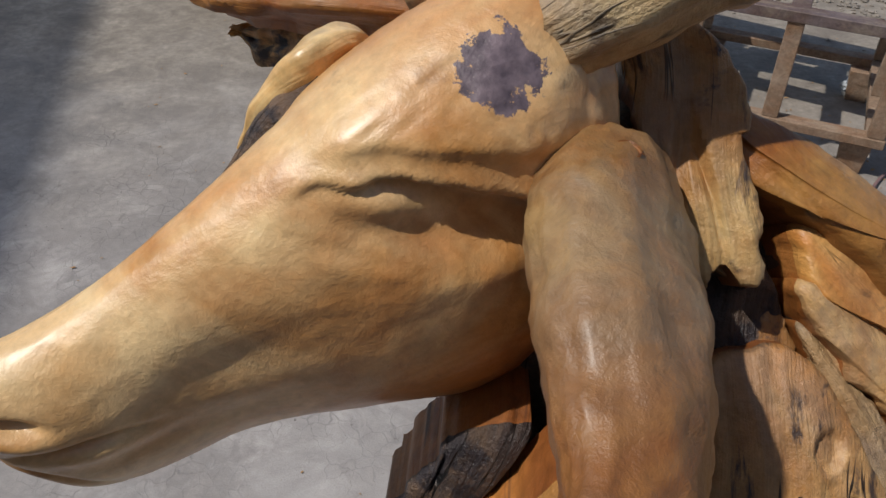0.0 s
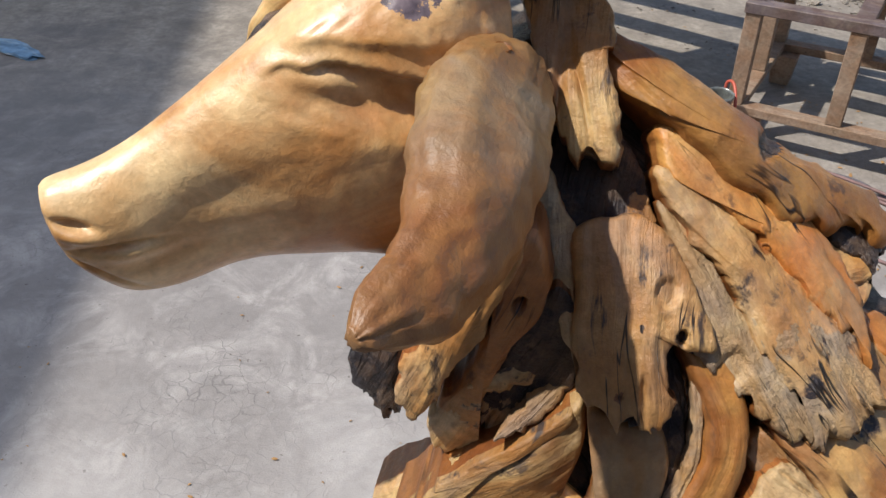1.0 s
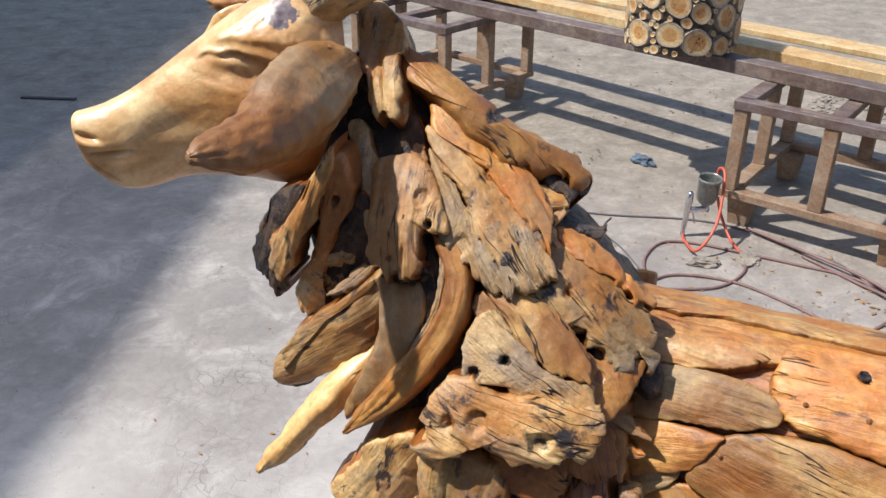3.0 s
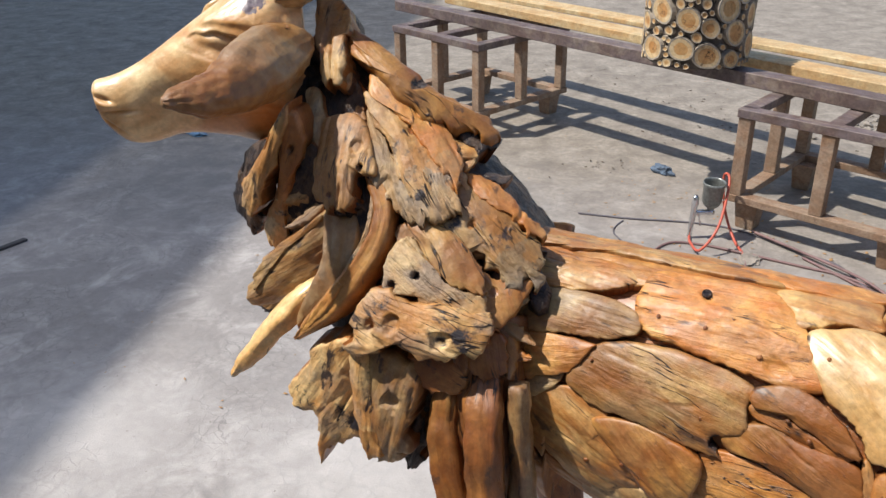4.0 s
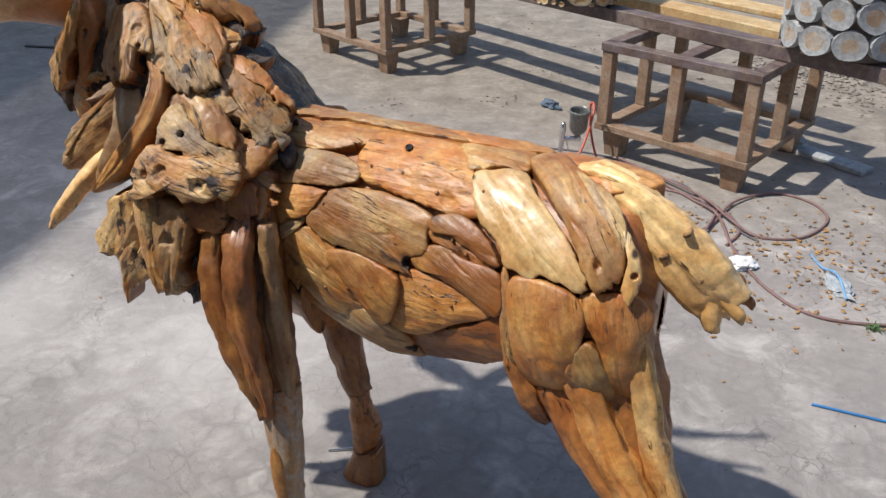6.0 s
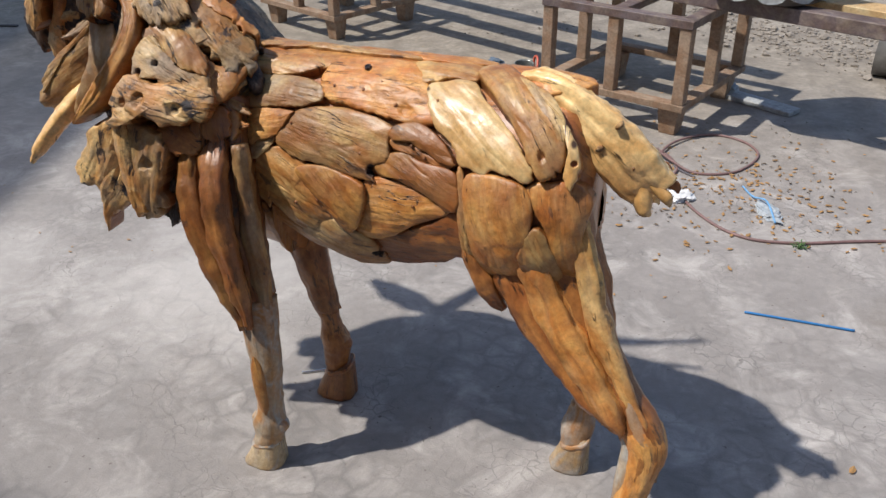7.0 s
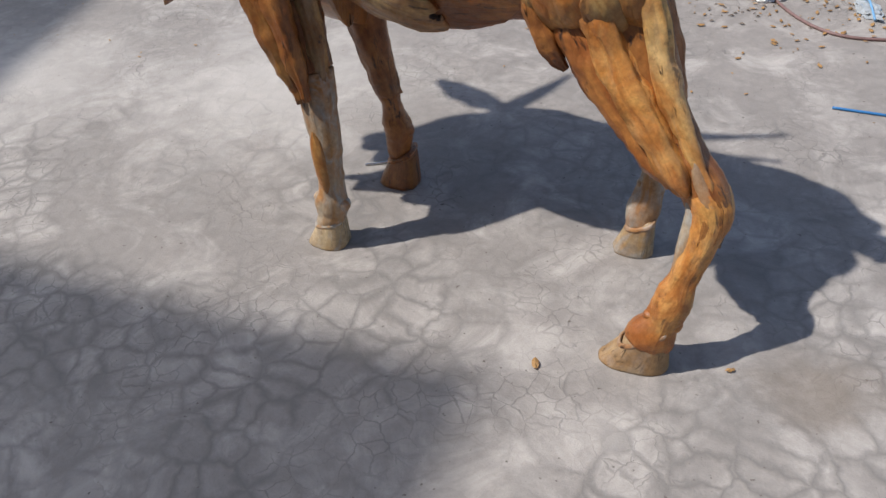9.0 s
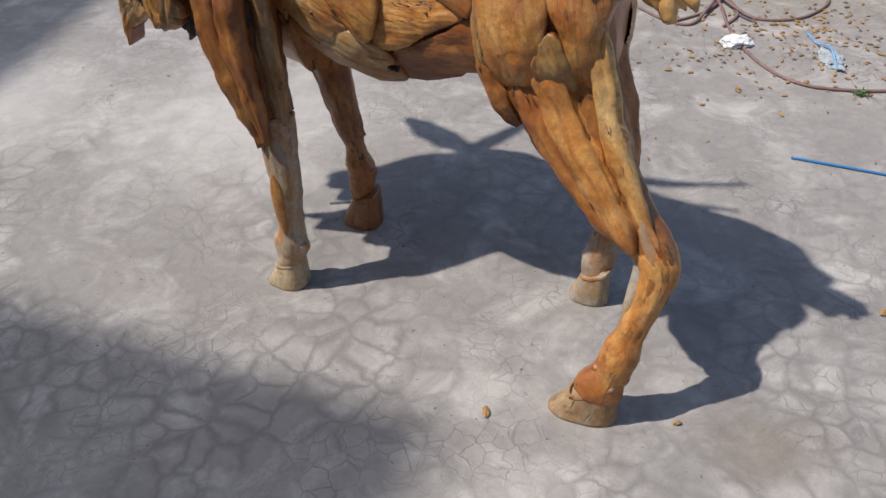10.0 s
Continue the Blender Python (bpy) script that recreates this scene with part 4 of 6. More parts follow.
def limb(rows, slot, hoof, knee, shank=LEG, grooves=0.006, slope=0.18, toe=(-1, -0.12), horn=HOOF):
    tube(deer, rows, slot, steps=60, lumps=0.004, grooves=grooves)
    x, y, _, long, wide = hoof[-1]
    knee = knee + [(x + 0.24 * long, y, 0.62 * hoof[0][2], 0.66 * long, 0.74 * wide)]
    tube(deer, knee, shank, steps=40, around=32, lumps=0.005, grooves=0.003)
    hoof_block(x, y, 1.06 * long, 1.04 * wide, 0.88 * hoof[0][2], toe, slope, horn, LEG if horn == HOOF else horn)
    # knobs before and behind the fetlock
    x, y, z, w, d = knee[-4]
    for dx, dz, r in ((0.70 * w, -0.002, 0.50 * w), (-0.66 * w, 0.010, 0.42 * w)):
        tube(deer, [(x + dx, y - 0.004, z + dz + 0.9 * r, 0.3 * r, 0.3 * r), (x + dx, y - 0.004, z + dz + 0.5 * r, 0.85 * r, 0.9 * r), (x + dx, y - 0.004, z + dz - 0.3 * r, 0.9 * r, 0.9 * r), (x + dx, y - 0.004, z + dz - r, 0.25 * r, 0.3 * r)], shank, steps=14, around=16, lumps=0.003)


limb([(0.612, 0.43, 0.94, 0.06, 0.06), (0.602, 0.385, 0.83, 0.078, 0.075), (0.627, 0.335, 0.67, 0.083, 0.068), (0.657, 0.31, 0.555, 0.075, 0.056), (0.692, 0.29, 0.475, 0.056, 0.047)], BROWN,
     [(0.702, 0.246, 0.080, 0.036, 0.036), (0.693, 0.248, 0.055, 0.049, 0.044), (0.685, 0.248, 0.018, 0.055, 0.046), (0.685, 0.248, 0.0, 0.052, 0.044)],
     [(0.690, 0.29, 0.48, 0.056, 0.045), (0.707, 0.278, 0.39, 0.045, 0.041), (0.712, 0.265, 0.265, 0.037, 0.036), (0.715, 0.257, 0.175, 0.032, 0.033), (0.712, 0.252, 0.132, 0.044, 0.041), (0.707, 0.248, 0.100, 0.040, 0.038), (0.702, 0.246, 0.080, 0.034, 0.035)])
limb([(0.66, 0.64, 0.74, 0.08, 0.07), (0.68, 0.605, 0.60, 0.066, 0.055), (0.695, 0.585, 0.49, 0.056, 0.046), (0.725, 0.572, 0.357, 0.042, 0.038), (0.75, 0.566, 0.27, 0.029, 0.03)], BROWN,
     [(0.766, 0.56, 0.105, 0.036, 0.034), (0.764, 0.56, 0.06, 0.052, 0.045), (0.758, 0.56, 0.015, 0.058, 0.05), (0.757, 0.56, 0.0, 0.055, 0.048)],
     [(0.747, 0.567, 0.28, 0.030, 0.03), (0.758, 0.564, 0.22, 0.032, 0.03), (0.766, 0.562, 0.18, 0.042, 0.037), (0.767, 0.56, 0.14, 0.038, 0.035), (0.766, 0.56, 0.105, 0.034, 0.033)], BROWN, horn=BROWN)
limb([(1.345, 0.35, 0.83, 0.115, 0.085), (1.375, 0.315, 0.70, 0.118, 0.072), (1.432, 0.285, 0.61, 0.096, 0.062), (1.480, 0.255, 0.525, 0.078, 0.055), (1.547, 0.223, 0.455, 0.062, 0.048), (1.602, 0.195, 0.41, 0.05, 0.042), (1.638, 0.168, 0.365, 0.043, 0.04), (1.634, 0.138, 0.297, 0.034, 0.032)], BROWN,
     [(1.573, 0.07, 0.095, 0.040, 0.038), (1.556, 0.068, 0.062, 0.054, 0.043), (1.540, 0.066, 0.030, 0.066, 0.045), (1.532, 0.066, 0.010, 0.073, 0.046), (1.533, 0.066, 0.0, 0.072, 0.045)],
     [(1.612, 0.19, 0.402, 0.046, 0.040), (1.638, 0.168, 0.363, 0.045, 0.042), (1.634, 0.142, 0.305, 0.037, 0.035), (1.622, 0.118, 0.262, 0.032, 0.030), (1.609, 0.098, 0.222, 0.029, 0.028), (1.600, 0.088, 0.182, 0.040, 0.036), (1.590, 0.08, 0.150, 0.039, 0.036), (1.582, 0.074, 0.125, 0.038, 0.036), (1.566, 0.07, 0.085, 0.052, 0.042), (1.556, 0.07, 0.060, 0.054, 0.040)], ORANGE, slope=0.42)
limb([(1.36, 0.54, 0.82, 0.09, 0.08), (1.41, 0.525, 0.66, 0.062, 0.06), (1.465, 0.51, 0.50, 0.05, 0.045), (1.490, 0.495, 0.40, 0.043, 0.038), (1.483, 0.478, 0.24, 0.030, 0.028)], BROWN,
     [(1.466, 0.458, 0.095, 0.040, 0.038), (1.46, 0.455, 0.06, 0.048, 0.044), (1.456, 0.45, 0.015, 0.051, 0.047), (1.455, 0.45, 0.0, 0.048, 0.044)],
     [(1.484, 0.48, 0.25, 0.030, 0.028), (1.478, 0.47, 0.18, 0.031, 0.030), (1.472, 0.463, 0.13, 0.041, 0.036), (1.466, 0.458, 0.095, 0.038, 0.036)])
for rows, slot in (
    ([(0.557, 0.36, 0.86, 0.02, 0.02), (0.565, 0.305, 0.76, 0.030, 0.022), (0.597, 0.272, 0.64, 0.034, 0.022), (0.640, 0.262, 0.53, 0.030, 0.02), (0.680, 0.262, 0.42, 0.010, 0.012)], AMBER),
    ([(0.627, 0.345, 0.86, 0.03, 0.02), (0.642, 0.282, 0.78, 0.036, 0.022), (0.657, 0.262, 0.66, 0.036, 0.022), (0.680, 0.255, 0.55, 0.028, 0.02), (0.702, 0.252, 0.43, 0.008, 0.012)], BROWN),
    ([(0.682, 0.345, 0.86, 0.02, 0.02), (0.697, 0.318, 0.73, 0.024, 0.02), (0.717, 0.298, 0.60, 0.026, 0.02), (0.727, 0.285, 0.48, 0.018, 0.015), (0.730, 0.28, 0.40, 0.006, 0.008)], DUN),
    ([(1.275, 0.305, 0.80, 0.02, 0.02), (1.30, 0.285, 0.71, 0.030, 0.02), (1.352, 0.262, 0.62, 0.040, 0.024), (1.43, 0.232, 0.53, 0.034, 0.022), (1.505, 0.205, 0.44, 0.024, 0.02), (1.555, 0.19, 0.395, 0.008, 0.012)], BROWN),
    ([(1.32, 0.29, 0.82, 0.03, 0.02), (1.365, 0.262, 0.71, 0.038, 0.022), (1.43, 0.236, 0.60, 0.042, 0.024), (1.505, 0.20, 0.50, 0.036, 0.022), (1.575, 0.17, 0.415, 0.022, 0.018), (1.592, 0.165, 0.395, 0.008, 0.010)], ORANGE),
    ([(1.44, 0.30, 0.84, 0.02, 0.02), (1.475, 0.268, 0.73, 0.028, 0.02), (1.508, 0.245, 0.62, 0.030, 0.022), (1.56, 0.21, 0.52, 0.022, 0.018), (1.62, 0.18, 0.42, 0.014, 0.012), (1.645, 0.165, 0.375, 0.006, 0.008)], TAN),
    ([(1.215, 0.30, 0.80, 0.010, 0.02), (1.235, 0.29, 0.70, 0.020, 0.022), (1.275, 0.285, 0.62, 0.022, 0.02), (1.31, 0.285, 0.575, 0.006, 0.010)], BROWN),
):
    rows = [(x, y - 0.014, z, 0.86 * w, d) for x, y, z, w, d in rows]
    tube(deer, rows, slot, steps=40, around=22, lumps=0.005, grooves=0.008, power=3.0)

for rows, slot in (
    ([(0.700, 0.245, 0.36, 0.004, 0.006), (0.706, 0.232, 0.31, 0.016, 0.010), (0.712, 0.226, 0.25, 0.018, 0.010), (0.716, 0.224, 0.20, 0.012, 0.008), (0.717, 0.226, 0.175, 0.003, 0.004)], ORANGE),
    ([(1.592, 0.168, 0.395, 0.006, 0.010), (1.607, 0.148, 0.340, 0.016, 0.014), (1.600, 0.124, 0.290, 0.014, 0.014), (1.588, 0.102, 0.235, 0.005, 0.008)], LEG),
    ([(1.585, 0.176, 0.47, 0.004, 0.006), (1.612, 0.160, 0.42, 0.014, 0.012), (1.640, 0.143, 0.375, 0.016, 0.012), (1.650, 0.138, 0.350, 0.005, 0.006)], LEG),
):
    tube(deer, rows, slot, steps=24, around=18, lumps=0.002, grooves=0.001)

# tail, torn open at its end
tube(deer, [(1.30, 0.425, 1.03, 0.020, 0.016), (1.36, 0.405, 1.022, 0.038, 0.024), (1.43, 0.380, 0.985, 0.050, 0.026), (1.50, 0.364, 0.930, 0.056, 0.026), (1.555, 0.362, 0.880, 0.057, 0.024), (1.592, 0.364, 0.845, 0.048, 0.020)], PALE, steps=60, around=44, lumps=0.006, grooves=0.006, power=4.0)
for x, y, z, w in ((1.633, 0.362, 0.848, 0.012), (1.622, 0.340, 0.828, 0.013), (1.612, 0.385, 0.872, 0.011), (1.585, 0.345, 0.800, 0.016), (1.600, 0.36, 0.82, 0.013)):
    tube(deer, [(1.555, 0.365, 0.885, w, w), (x - 0.014, y + 0.003, z + 0.018, w, w * 0.8), (x, y, z, 0.003, 0.003)], BROWN if w < 0.0125 else PALE, steps=14, around=12, lumps=0.006, grooves=0.004)
for x, y, z in ((1.507, 0.337, 0.985), (1.474, 0.338, 0.935), (1.54, 0.337, 0.90)):
    tube(deer, [(x, y + 0.02, z, 0.008, 0.005), (x, y, z, 0.008, 0.005), (x, y - 0.001, z, 0.005, 0.004)], DUN, side=(0.6, 0, -0.8), steps=6, around=12, lumps=0.002)

# head: nose to poll along a line turned towards the path
NOSE, BACK, SIDE = Vector((-0.15, 0.385, 0)), Vector((0.873, 0.487, 0)), Vector((0.487, -0.873, 0))


def pit(s, z, cs, cz, rs, rz, depth, tilt=0.0):
    u, v = s - cs, z - cz - tilt * (s - cs)
    return -depth * math.exp(-(u / rs) ** 2 - (v / rz) ** 2)


def face(s, z):
    along = min(1.0, max(0.0, (s - 0.172) / 0.19))
    mid, half = 1.362 - 0.17 * (s - 0.185) + 0.003 * rough(s * 45, 3.0, 1.0, 2), 0.024 * math.sin(math.pi * along ** 0.75) if 0 < along < 1 else 0.0
    v = z - mid
    d = 0.0
    if half:
        # hollow under the brow: cut sharply in above, easing out below, with the lid swelling in it
        d -= 0.019 * smooth(half - v, -0.001, 0.0065) * (1 - smooth(-v, half - 0.020, half + 0.016)) * smooth(half, 0.0, 0.020) * (0.45 + 0.55 * smooth(along, 0.05, 0.45))
    d += 0.011 * math.exp(-((s - 0.224) / 0.030) ** 2 - ((z - 1.363 + 0.15 * (s - 0.224)) / 0.012) ** 2)
    # brow: a lower facet that turns down to the hollow, its crest broken twice
    crest = float(np.interp(s, (0.19, 0.207, 0.229, 0.248, 0.266, 0.300), (1.389, 1.393, 1.398, 1.396, 1.395, 1.390)))
    d += 0.0075 * math.exp(-(max(0.0, z - crest) / 0.026) ** 2 - (max(0.0, crest - z) / 0.007) ** 2) * smooth(s, 0.185, 0.215) * (1 - smooth(s, 0.30, 0.345))
    d += pit(s, z, 0.205, 1.337, 0.040, 0.0040, 0.0018, -0.35)
    d += pit(s, z, 0.225, 1.318, 0.040, 0.007, 0.002, -0.05)
    d += pit(s, z, 0.015, 1.262, 0.014, 0.0045, 0.011, -0.25)
    d -= pit(s, z, 0.018, 1.250, 0.018, 0.006, 0.004, -0.2)
    d += pit(s, z, 0.046, 1.238, 0.034, 0.0035, 0.007, 0.05)
    d -= pit(s, z, 0.055, 1.228, 0.030, 0.007, 0.003, 0.05)
    d += pit(s, z, 0.022, 1.212, 0.030, 0.004, 0.004, -0.8)
    d += pit(s, z, 0.130, 1.275, 0.060, 0.022, 0.006, 0.35)
    d += pit(s, z, 0.100, 1.225, 0.050, 0.012, 0.003, 0.2)
    d -= pit(s, z, 0.245, 1.245, 0.060, 0.045, 0.007)
    d += 0.0010 * rough(s * 80, z * 120 + s * 60, 5, 5) * smooth(s, 0.20, 0.30) * smooth(z, 1.37, 1.395)
    d += 0.0006 * rough(s * 16, z * 34 - s * 14, 2, 3) * smooth(s, 0.02, 0.12)
    # chisel nicks over the brow
    for cs, cz, rs in ((0.232, 1.412, 0.014), (0.243, 1.404, 0.010), (0.262, 1.422, 0.012), (0.272, 1.414, 0.010), (0.226, 1.400, 0.009), (0.295, 1.410, 0.014), (0.305, 1.395, 0.010)):
        d += pit(s, z, cs, cz, rs, 0.0014, 0.0016, 0.55)
    return d


profile = [(-0.004, 1.284, 1.250, 0.020), (0.004, 1.290, 1.215, 0.031), (0.03, 1.296, 1.182, 0.038), (0.055, 1.305, 1.168, 0.041), (0.09, 1.323, 1.168, 0.043), (0.14, 1.355, 1.181, 0.050), (0.19, 1.389, 1.181, 0.062), (0.24, 1.421, 1.173, 0.074), (0.29, 1.447, 1.160, 0.079), (0.34, 1.458, 1.165, 0.074), (0.385, 1.43, 1.20, 0.055)]
rows, points = curve(profile, 190), []
for s, top, bottom, half in rows:
    ring, mid, tall = [], (top + bottom) / 2, (top - bottom) / 2
    for j in range(240):
        a = 2 * math.pi * j / 240
        ca, sa = math.cos(a), math.sin(a)
        k = (abs(ca) ** 2.8 + abs(sa) ** 2.8) ** (-1 / 2.8)
        z = mid + tall * sa * k
        low = max(0.0, 0.25 - sa) / 1.25
        w = 1.03 * half * ca * k * (1 - 0.42 * max(0.0, sa) ** 2.0) * (1 - (0.50 - 0.20 * smooth(s, 0.08, 0.22)) * low ** 1.3)
        if ca < 0:
            w *= 0.78 + 0.22 * smooth(s, 0.16, 0.28)
        w += math.copysign(1, ca) * face(s, z) * min(1, abs(ca) * 2.0)
        p = NOSE + BACK * s + SIDE * w
        p.z = z
        way = (SIDE * ca + Vector((0, 0, sa))).normalized()
        ring.append(p + way * (0.0006 * rough(s * 22, ca * 2, sa * 2) + 0.003 * max(0, s - 0.27) * 8 * rough(s * 34, ca * 4, sa * 4)))
    points.append(ring)
deer.sheet(points, lambda i, j: (rows[i][0], j / 240 * 0.35), HEAD, wrap=True, caps=True)

# ears, brow on the far side and horns
tube(deer, [(0.214, 0.530, 1.352, 0.018, 0.020), (0.208, 0.508, 1.352, 0.036, 0.032), (0.200, 0.455, 1.348, 0.055, 0.037), (0.198, 0.385, 1.336, 0.058, 0.037), (0.196, 0.325, 1.326, 0.049, 0.031), (0.188, 0.278, 1.322, 0.037, 0.024), (0.175, 0.240, 1.324, 0.028, 0.017), (0.162, 0.211, 1.327, 0.017, 0.010), (0.155, 0.198, 1.329, 0.005, 0.004)], EAR, side=(0.75, 0, 0.66), steps=80, around=48, lumps=0.0055, grooves=0.003)
tube(deer, [(0.207, 0.480, 1.345, 0.012, 0.012), (0.205, 0.476, 1.381, 0.012, 0.011), (0.205, 0.475, 1.385, 0.008, 0.008), (0.206, 0.477, 1.381, 0.004, 0.004)], BROWN, side=(0, 1, 0), steps=16, around=16, lumps=0.002)
tube(deer, [(0.12, 0.63, 1.395, 0.030, 0.026), (0.04, 0.665, 1.388, 0.054, 0.022), (-0.03, 0.70, 1.380, 0.056, 0.018), (-0.09, 0.735, 1.374, 0.040, 0.014), (-0.14, 0.77, 1.370, 0.008, 0.008)], AMBER, side=(0.1, 0.3, 1.0), steps=44, lumps=0.009, grooves=0.010)
tube(deer, [(0.09, 0.65, 1.36, 0.020, 0.016), (0.02, 0.685, 1.345, 0.024, 0.018), (-0.04, 0.705, 1.338, 0.014, 0.012), (-0.075, 0.715, 1.345, 0.004, 0.004)], RAGGED, side=(0.2, 0.5, 0.8), steps=36, lumps=0.014, grooves=0.010)
tube(deer, [(-0.024, 0.527, 1.345, 0.004, 0.004), (-0.003, 0.540, 1.374, 0.019, 0.010), (0.017, 0.552, 1.393, 0.025, 0.012), (0.038, 0.564, 1.404, 0.022, 0.012), (0.050, 0.570, 1.402, 0.010, 0.008)], PALE, side=(0.3, 0.5, 0.8), steps=40, around=24, lumps=0.005, grooves=0.003)
# dark rod stands in for the shaded hollow below the pale far brow
tube(deer, [(-0.036, 0.500, 1.327, 0.003, 0.004), (-0.012, 0.516, 1.352, 0.009, 0.010), (0.008, 0.527, 1.372, 0.012, 0.012), (0.030, 0.537, 1.388, 0.010, 0.010)], BARK, side=(0.3, 0.5, 0.8), steps=30, around=20, lumps=0.004)
tube(deer, [(0.160, 0.538, 1.425, 0.030, 0.03), (0.200, 0.547, 1.452, 0.038, 0.038), (0.25, 0.557, 1.475, 0.036, 0.036), (0.34, 0.57, 1.500, 0.032, 0.032), (0.55, 0.575, 1.56, 0.024, 0.024), (0.68, 0.585, 1.61, 0.017, 0.017), (0.84, 0.636, 1.66, 0.006, 0.006)], GREY, steps=40, around=24, grooves=0.006)
tube(deer, [(0.53, 0.575, 1.555, 0.018, 0.018), (0.68, 0.495, 1.575, 0.016, 0.016), (0.87, 0.500, 1.60, 0.008, 0.008)], GREY, steps=16, around=14)
tube(deer, [(0.10, 0.59, 1.43, 0.033, 0.033), (0.13, 0.68, 1.47, 0.03, 0.03), (0.17, 0.79, 1.50, 0.022, 0.022), (0.20, 0.88, 1.52, 0.006, 0.006)], GREY, steps=28, around=18, grooves=0.006)
tagged(deer.build("deer_statue", WOODS), "life-size deer sculpture assembled from oiled driftwood planks, standing on concrete", "statue")

# ---------- ground ----------
m, t, b = shader("worn_concrete")
tex = t.nodes.new("ShaderNodeTexCoord")
at = tex.outputs["Object"]
wave = node(t, "VectorMath", i0=noise_col(t, at, 9.0), i1=(0.07, 0.07, 0.0))
wave.operation = "MULTIPLY"
ripple = node(t, "VectorMath", i0=noise_col(t, at, 38.0), i1=(0.022, 0.022, 0.0))
ripple.operation = "MULTIPLY"
bent = node(t, "VectorMath", i0=node(t, "VectorMath", i0=at, i1=wave.outputs[0]).outputs[0], i1=ripple.outputs[0]).outputs[0]


def fissures(scale, width, low, high, where):
    cells = node(t, "TexVoronoi", Vector=bent, Scale=scale)
    cells.feature = "DISTANCE_TO_EDGE"
    thick = node(t, "MapRange", Value=noise_at(t, at, 9.0, 4.0, 0.65), i1=0.3, i2=0.72, i3=width * 0.15, i4=width * 1.4)
    line = node(t, "MapRange", Value=cells.outputs["Distance"], i1=0.0, i3=1.0, i4=0.0)
    t.links.new(thick.outputs[0], line.inputs[2])
    both = node(t, "Math", i0=line.outputs[0], i1=ramp(t, noise_at(t, at, where, 3.0), low, high))
    both.operation = "MULTIPLY"
    return both.outputs[0]


away = node(t, "SeparateXYZ", Vector=at)
near_zone = ramp(t, away.outputs[1], 2.0, 0.3)
wide_crack = node(t, "Math", i0=fissures(11.0, 0.22, 0.38, 0.58, 1.7), i1=near_zone)
wide_crack.operation = "MULTIPLY"
fine_crack = fissures(21.0, 0.07, 0.46, 0.62, 2.6)
crack = node(t, "Math", i0=wide_crack.outputs[0], i1=fine_crack)
crack.operation = "MAXIMUM"
broad = noise_at(t, at, 0.9, 5.0, 0.6)
middle = noise_at(t, at, 5.5, 6.0, 0.68, 0.4)
fine = noise_at(t, at, 30.0, 6.0, 0.72)
grit = noise_at(t, at, 170.0, 3.0, 0.6)
col = mixed(t, ramp(t, broad, 0.3, 0.7), (0.285, 0.258, 0.244), (0.385, 0.352, 0.333))
col = mixed(t, ramp(t, middle, 0.62, 0.36), col, mixed(t, 0.45, col, (0.17, 0.155, 0.15)))
col = mixed(t, ramp(t, fine, 0.62, 0.35), col, mixed(t, 0.45, col, (0.18, 0.17, 0.165)))
chalk = ramp(t, noise_at(t, at, 4.2, 7.0, 0.68, 0.7), 0.48, 0.68)
half_chalk = node(t, "Math", i0=chalk, i1=0.8)
half_chalk.operation = "MULTIPLY"
col = mixed(t, half_chalk.outputs[0], col, (0.515, 0.48, 0.458))
plates = node(t, "TexVoronoi", Vector=bent, Scale=12.0)
worn_plate = node(t, "MapRange", Value=node(t, "SeparateColor", Color=plates.outputs["Color"]).outputs[0], i3=0.0, i4=0.42)
col = mixed(t, worn_plate.outputs[0], col, (0.25, 0.23, 0.22))
col = mixed(t, crack.outputs[0], col, mixed(t, 0.66, col, (0.15, 0.14, 0.135)))
speck = ramp(t, noise_at(t, at, 55.0, 2.0, 0.5), 0.70, 0.76)
col = mixed(t, speck, col, (0.13, 0.11, 0.10))
rim_noise = node(t, "Math", i0=noise_at(t, at, 1.1, 5.0, 0.6), i1=1.6)
rim_noise.operation = "MULTIPLY"
sandy = ramp(t, node(t, "Math", i0=away.outputs[1], i1=rim_noise.outputs[0]).outputs[0], 3.0, 4.6)
sand = mixed(t, ramp(t, middle, 0.32, 0.66), (0.165, 0.140, 0.115), (0.37, 0.325, 0.27))
sand = mixed(t, ramp(t, fine, 0.60, 0.36), sand, mixed(t, 0.65, sand, (0.17, 0.145, 0.12)))
col = mixed(t, sandy, col, sand)
# (-1.9, 2.7): smudges plus painted canopy shade; (-0.9, 0.75): chalk plus painted light
for spot, reach, spot_tint in (((0.05, 0.95, 0.0), 0.62, (0.58, 0.55, 0.53)), ((1.93, 0.10, 0.0), 0.16, (0.13, 0.095, 0.065)), ((-2.3, 3.6, 0.0), 0.42, (0.11, 0.10, 0.10)), ((-1.9, 2.7, 0.0), 0.85, (0.15, 0.145, 0.145)), ((-0.9, 0.75, 0.0), 0.60, (0.56, 0.53, 0.51)), ((2.42, 1.32, 0.0), 0.20, (0.16, 0.13, 0.10)), ((0.9, 2.15, 0.0), 0.18, (0.17, 0.155, 0.14))):
    blotch = node(t, "VectorMath", i0=at, i1=spot)
    blotch.operation = "DISTANCE"
    stain_shade = node(t, "Math", i0=blotch.outputs["Value"], i1=node(t, "MapRange", Value=middle, i3=-0.9 * reach, i4=0.9 * reach).outputs[0])
    col = mixed(t, node(t, "MapRange", Value=stain_shade.outputs[0], i1=reach, i2=0.1 * reach, i3=0.0, i4=0.55).outputs[0], col, spot_tint)
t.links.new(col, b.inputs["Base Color"])
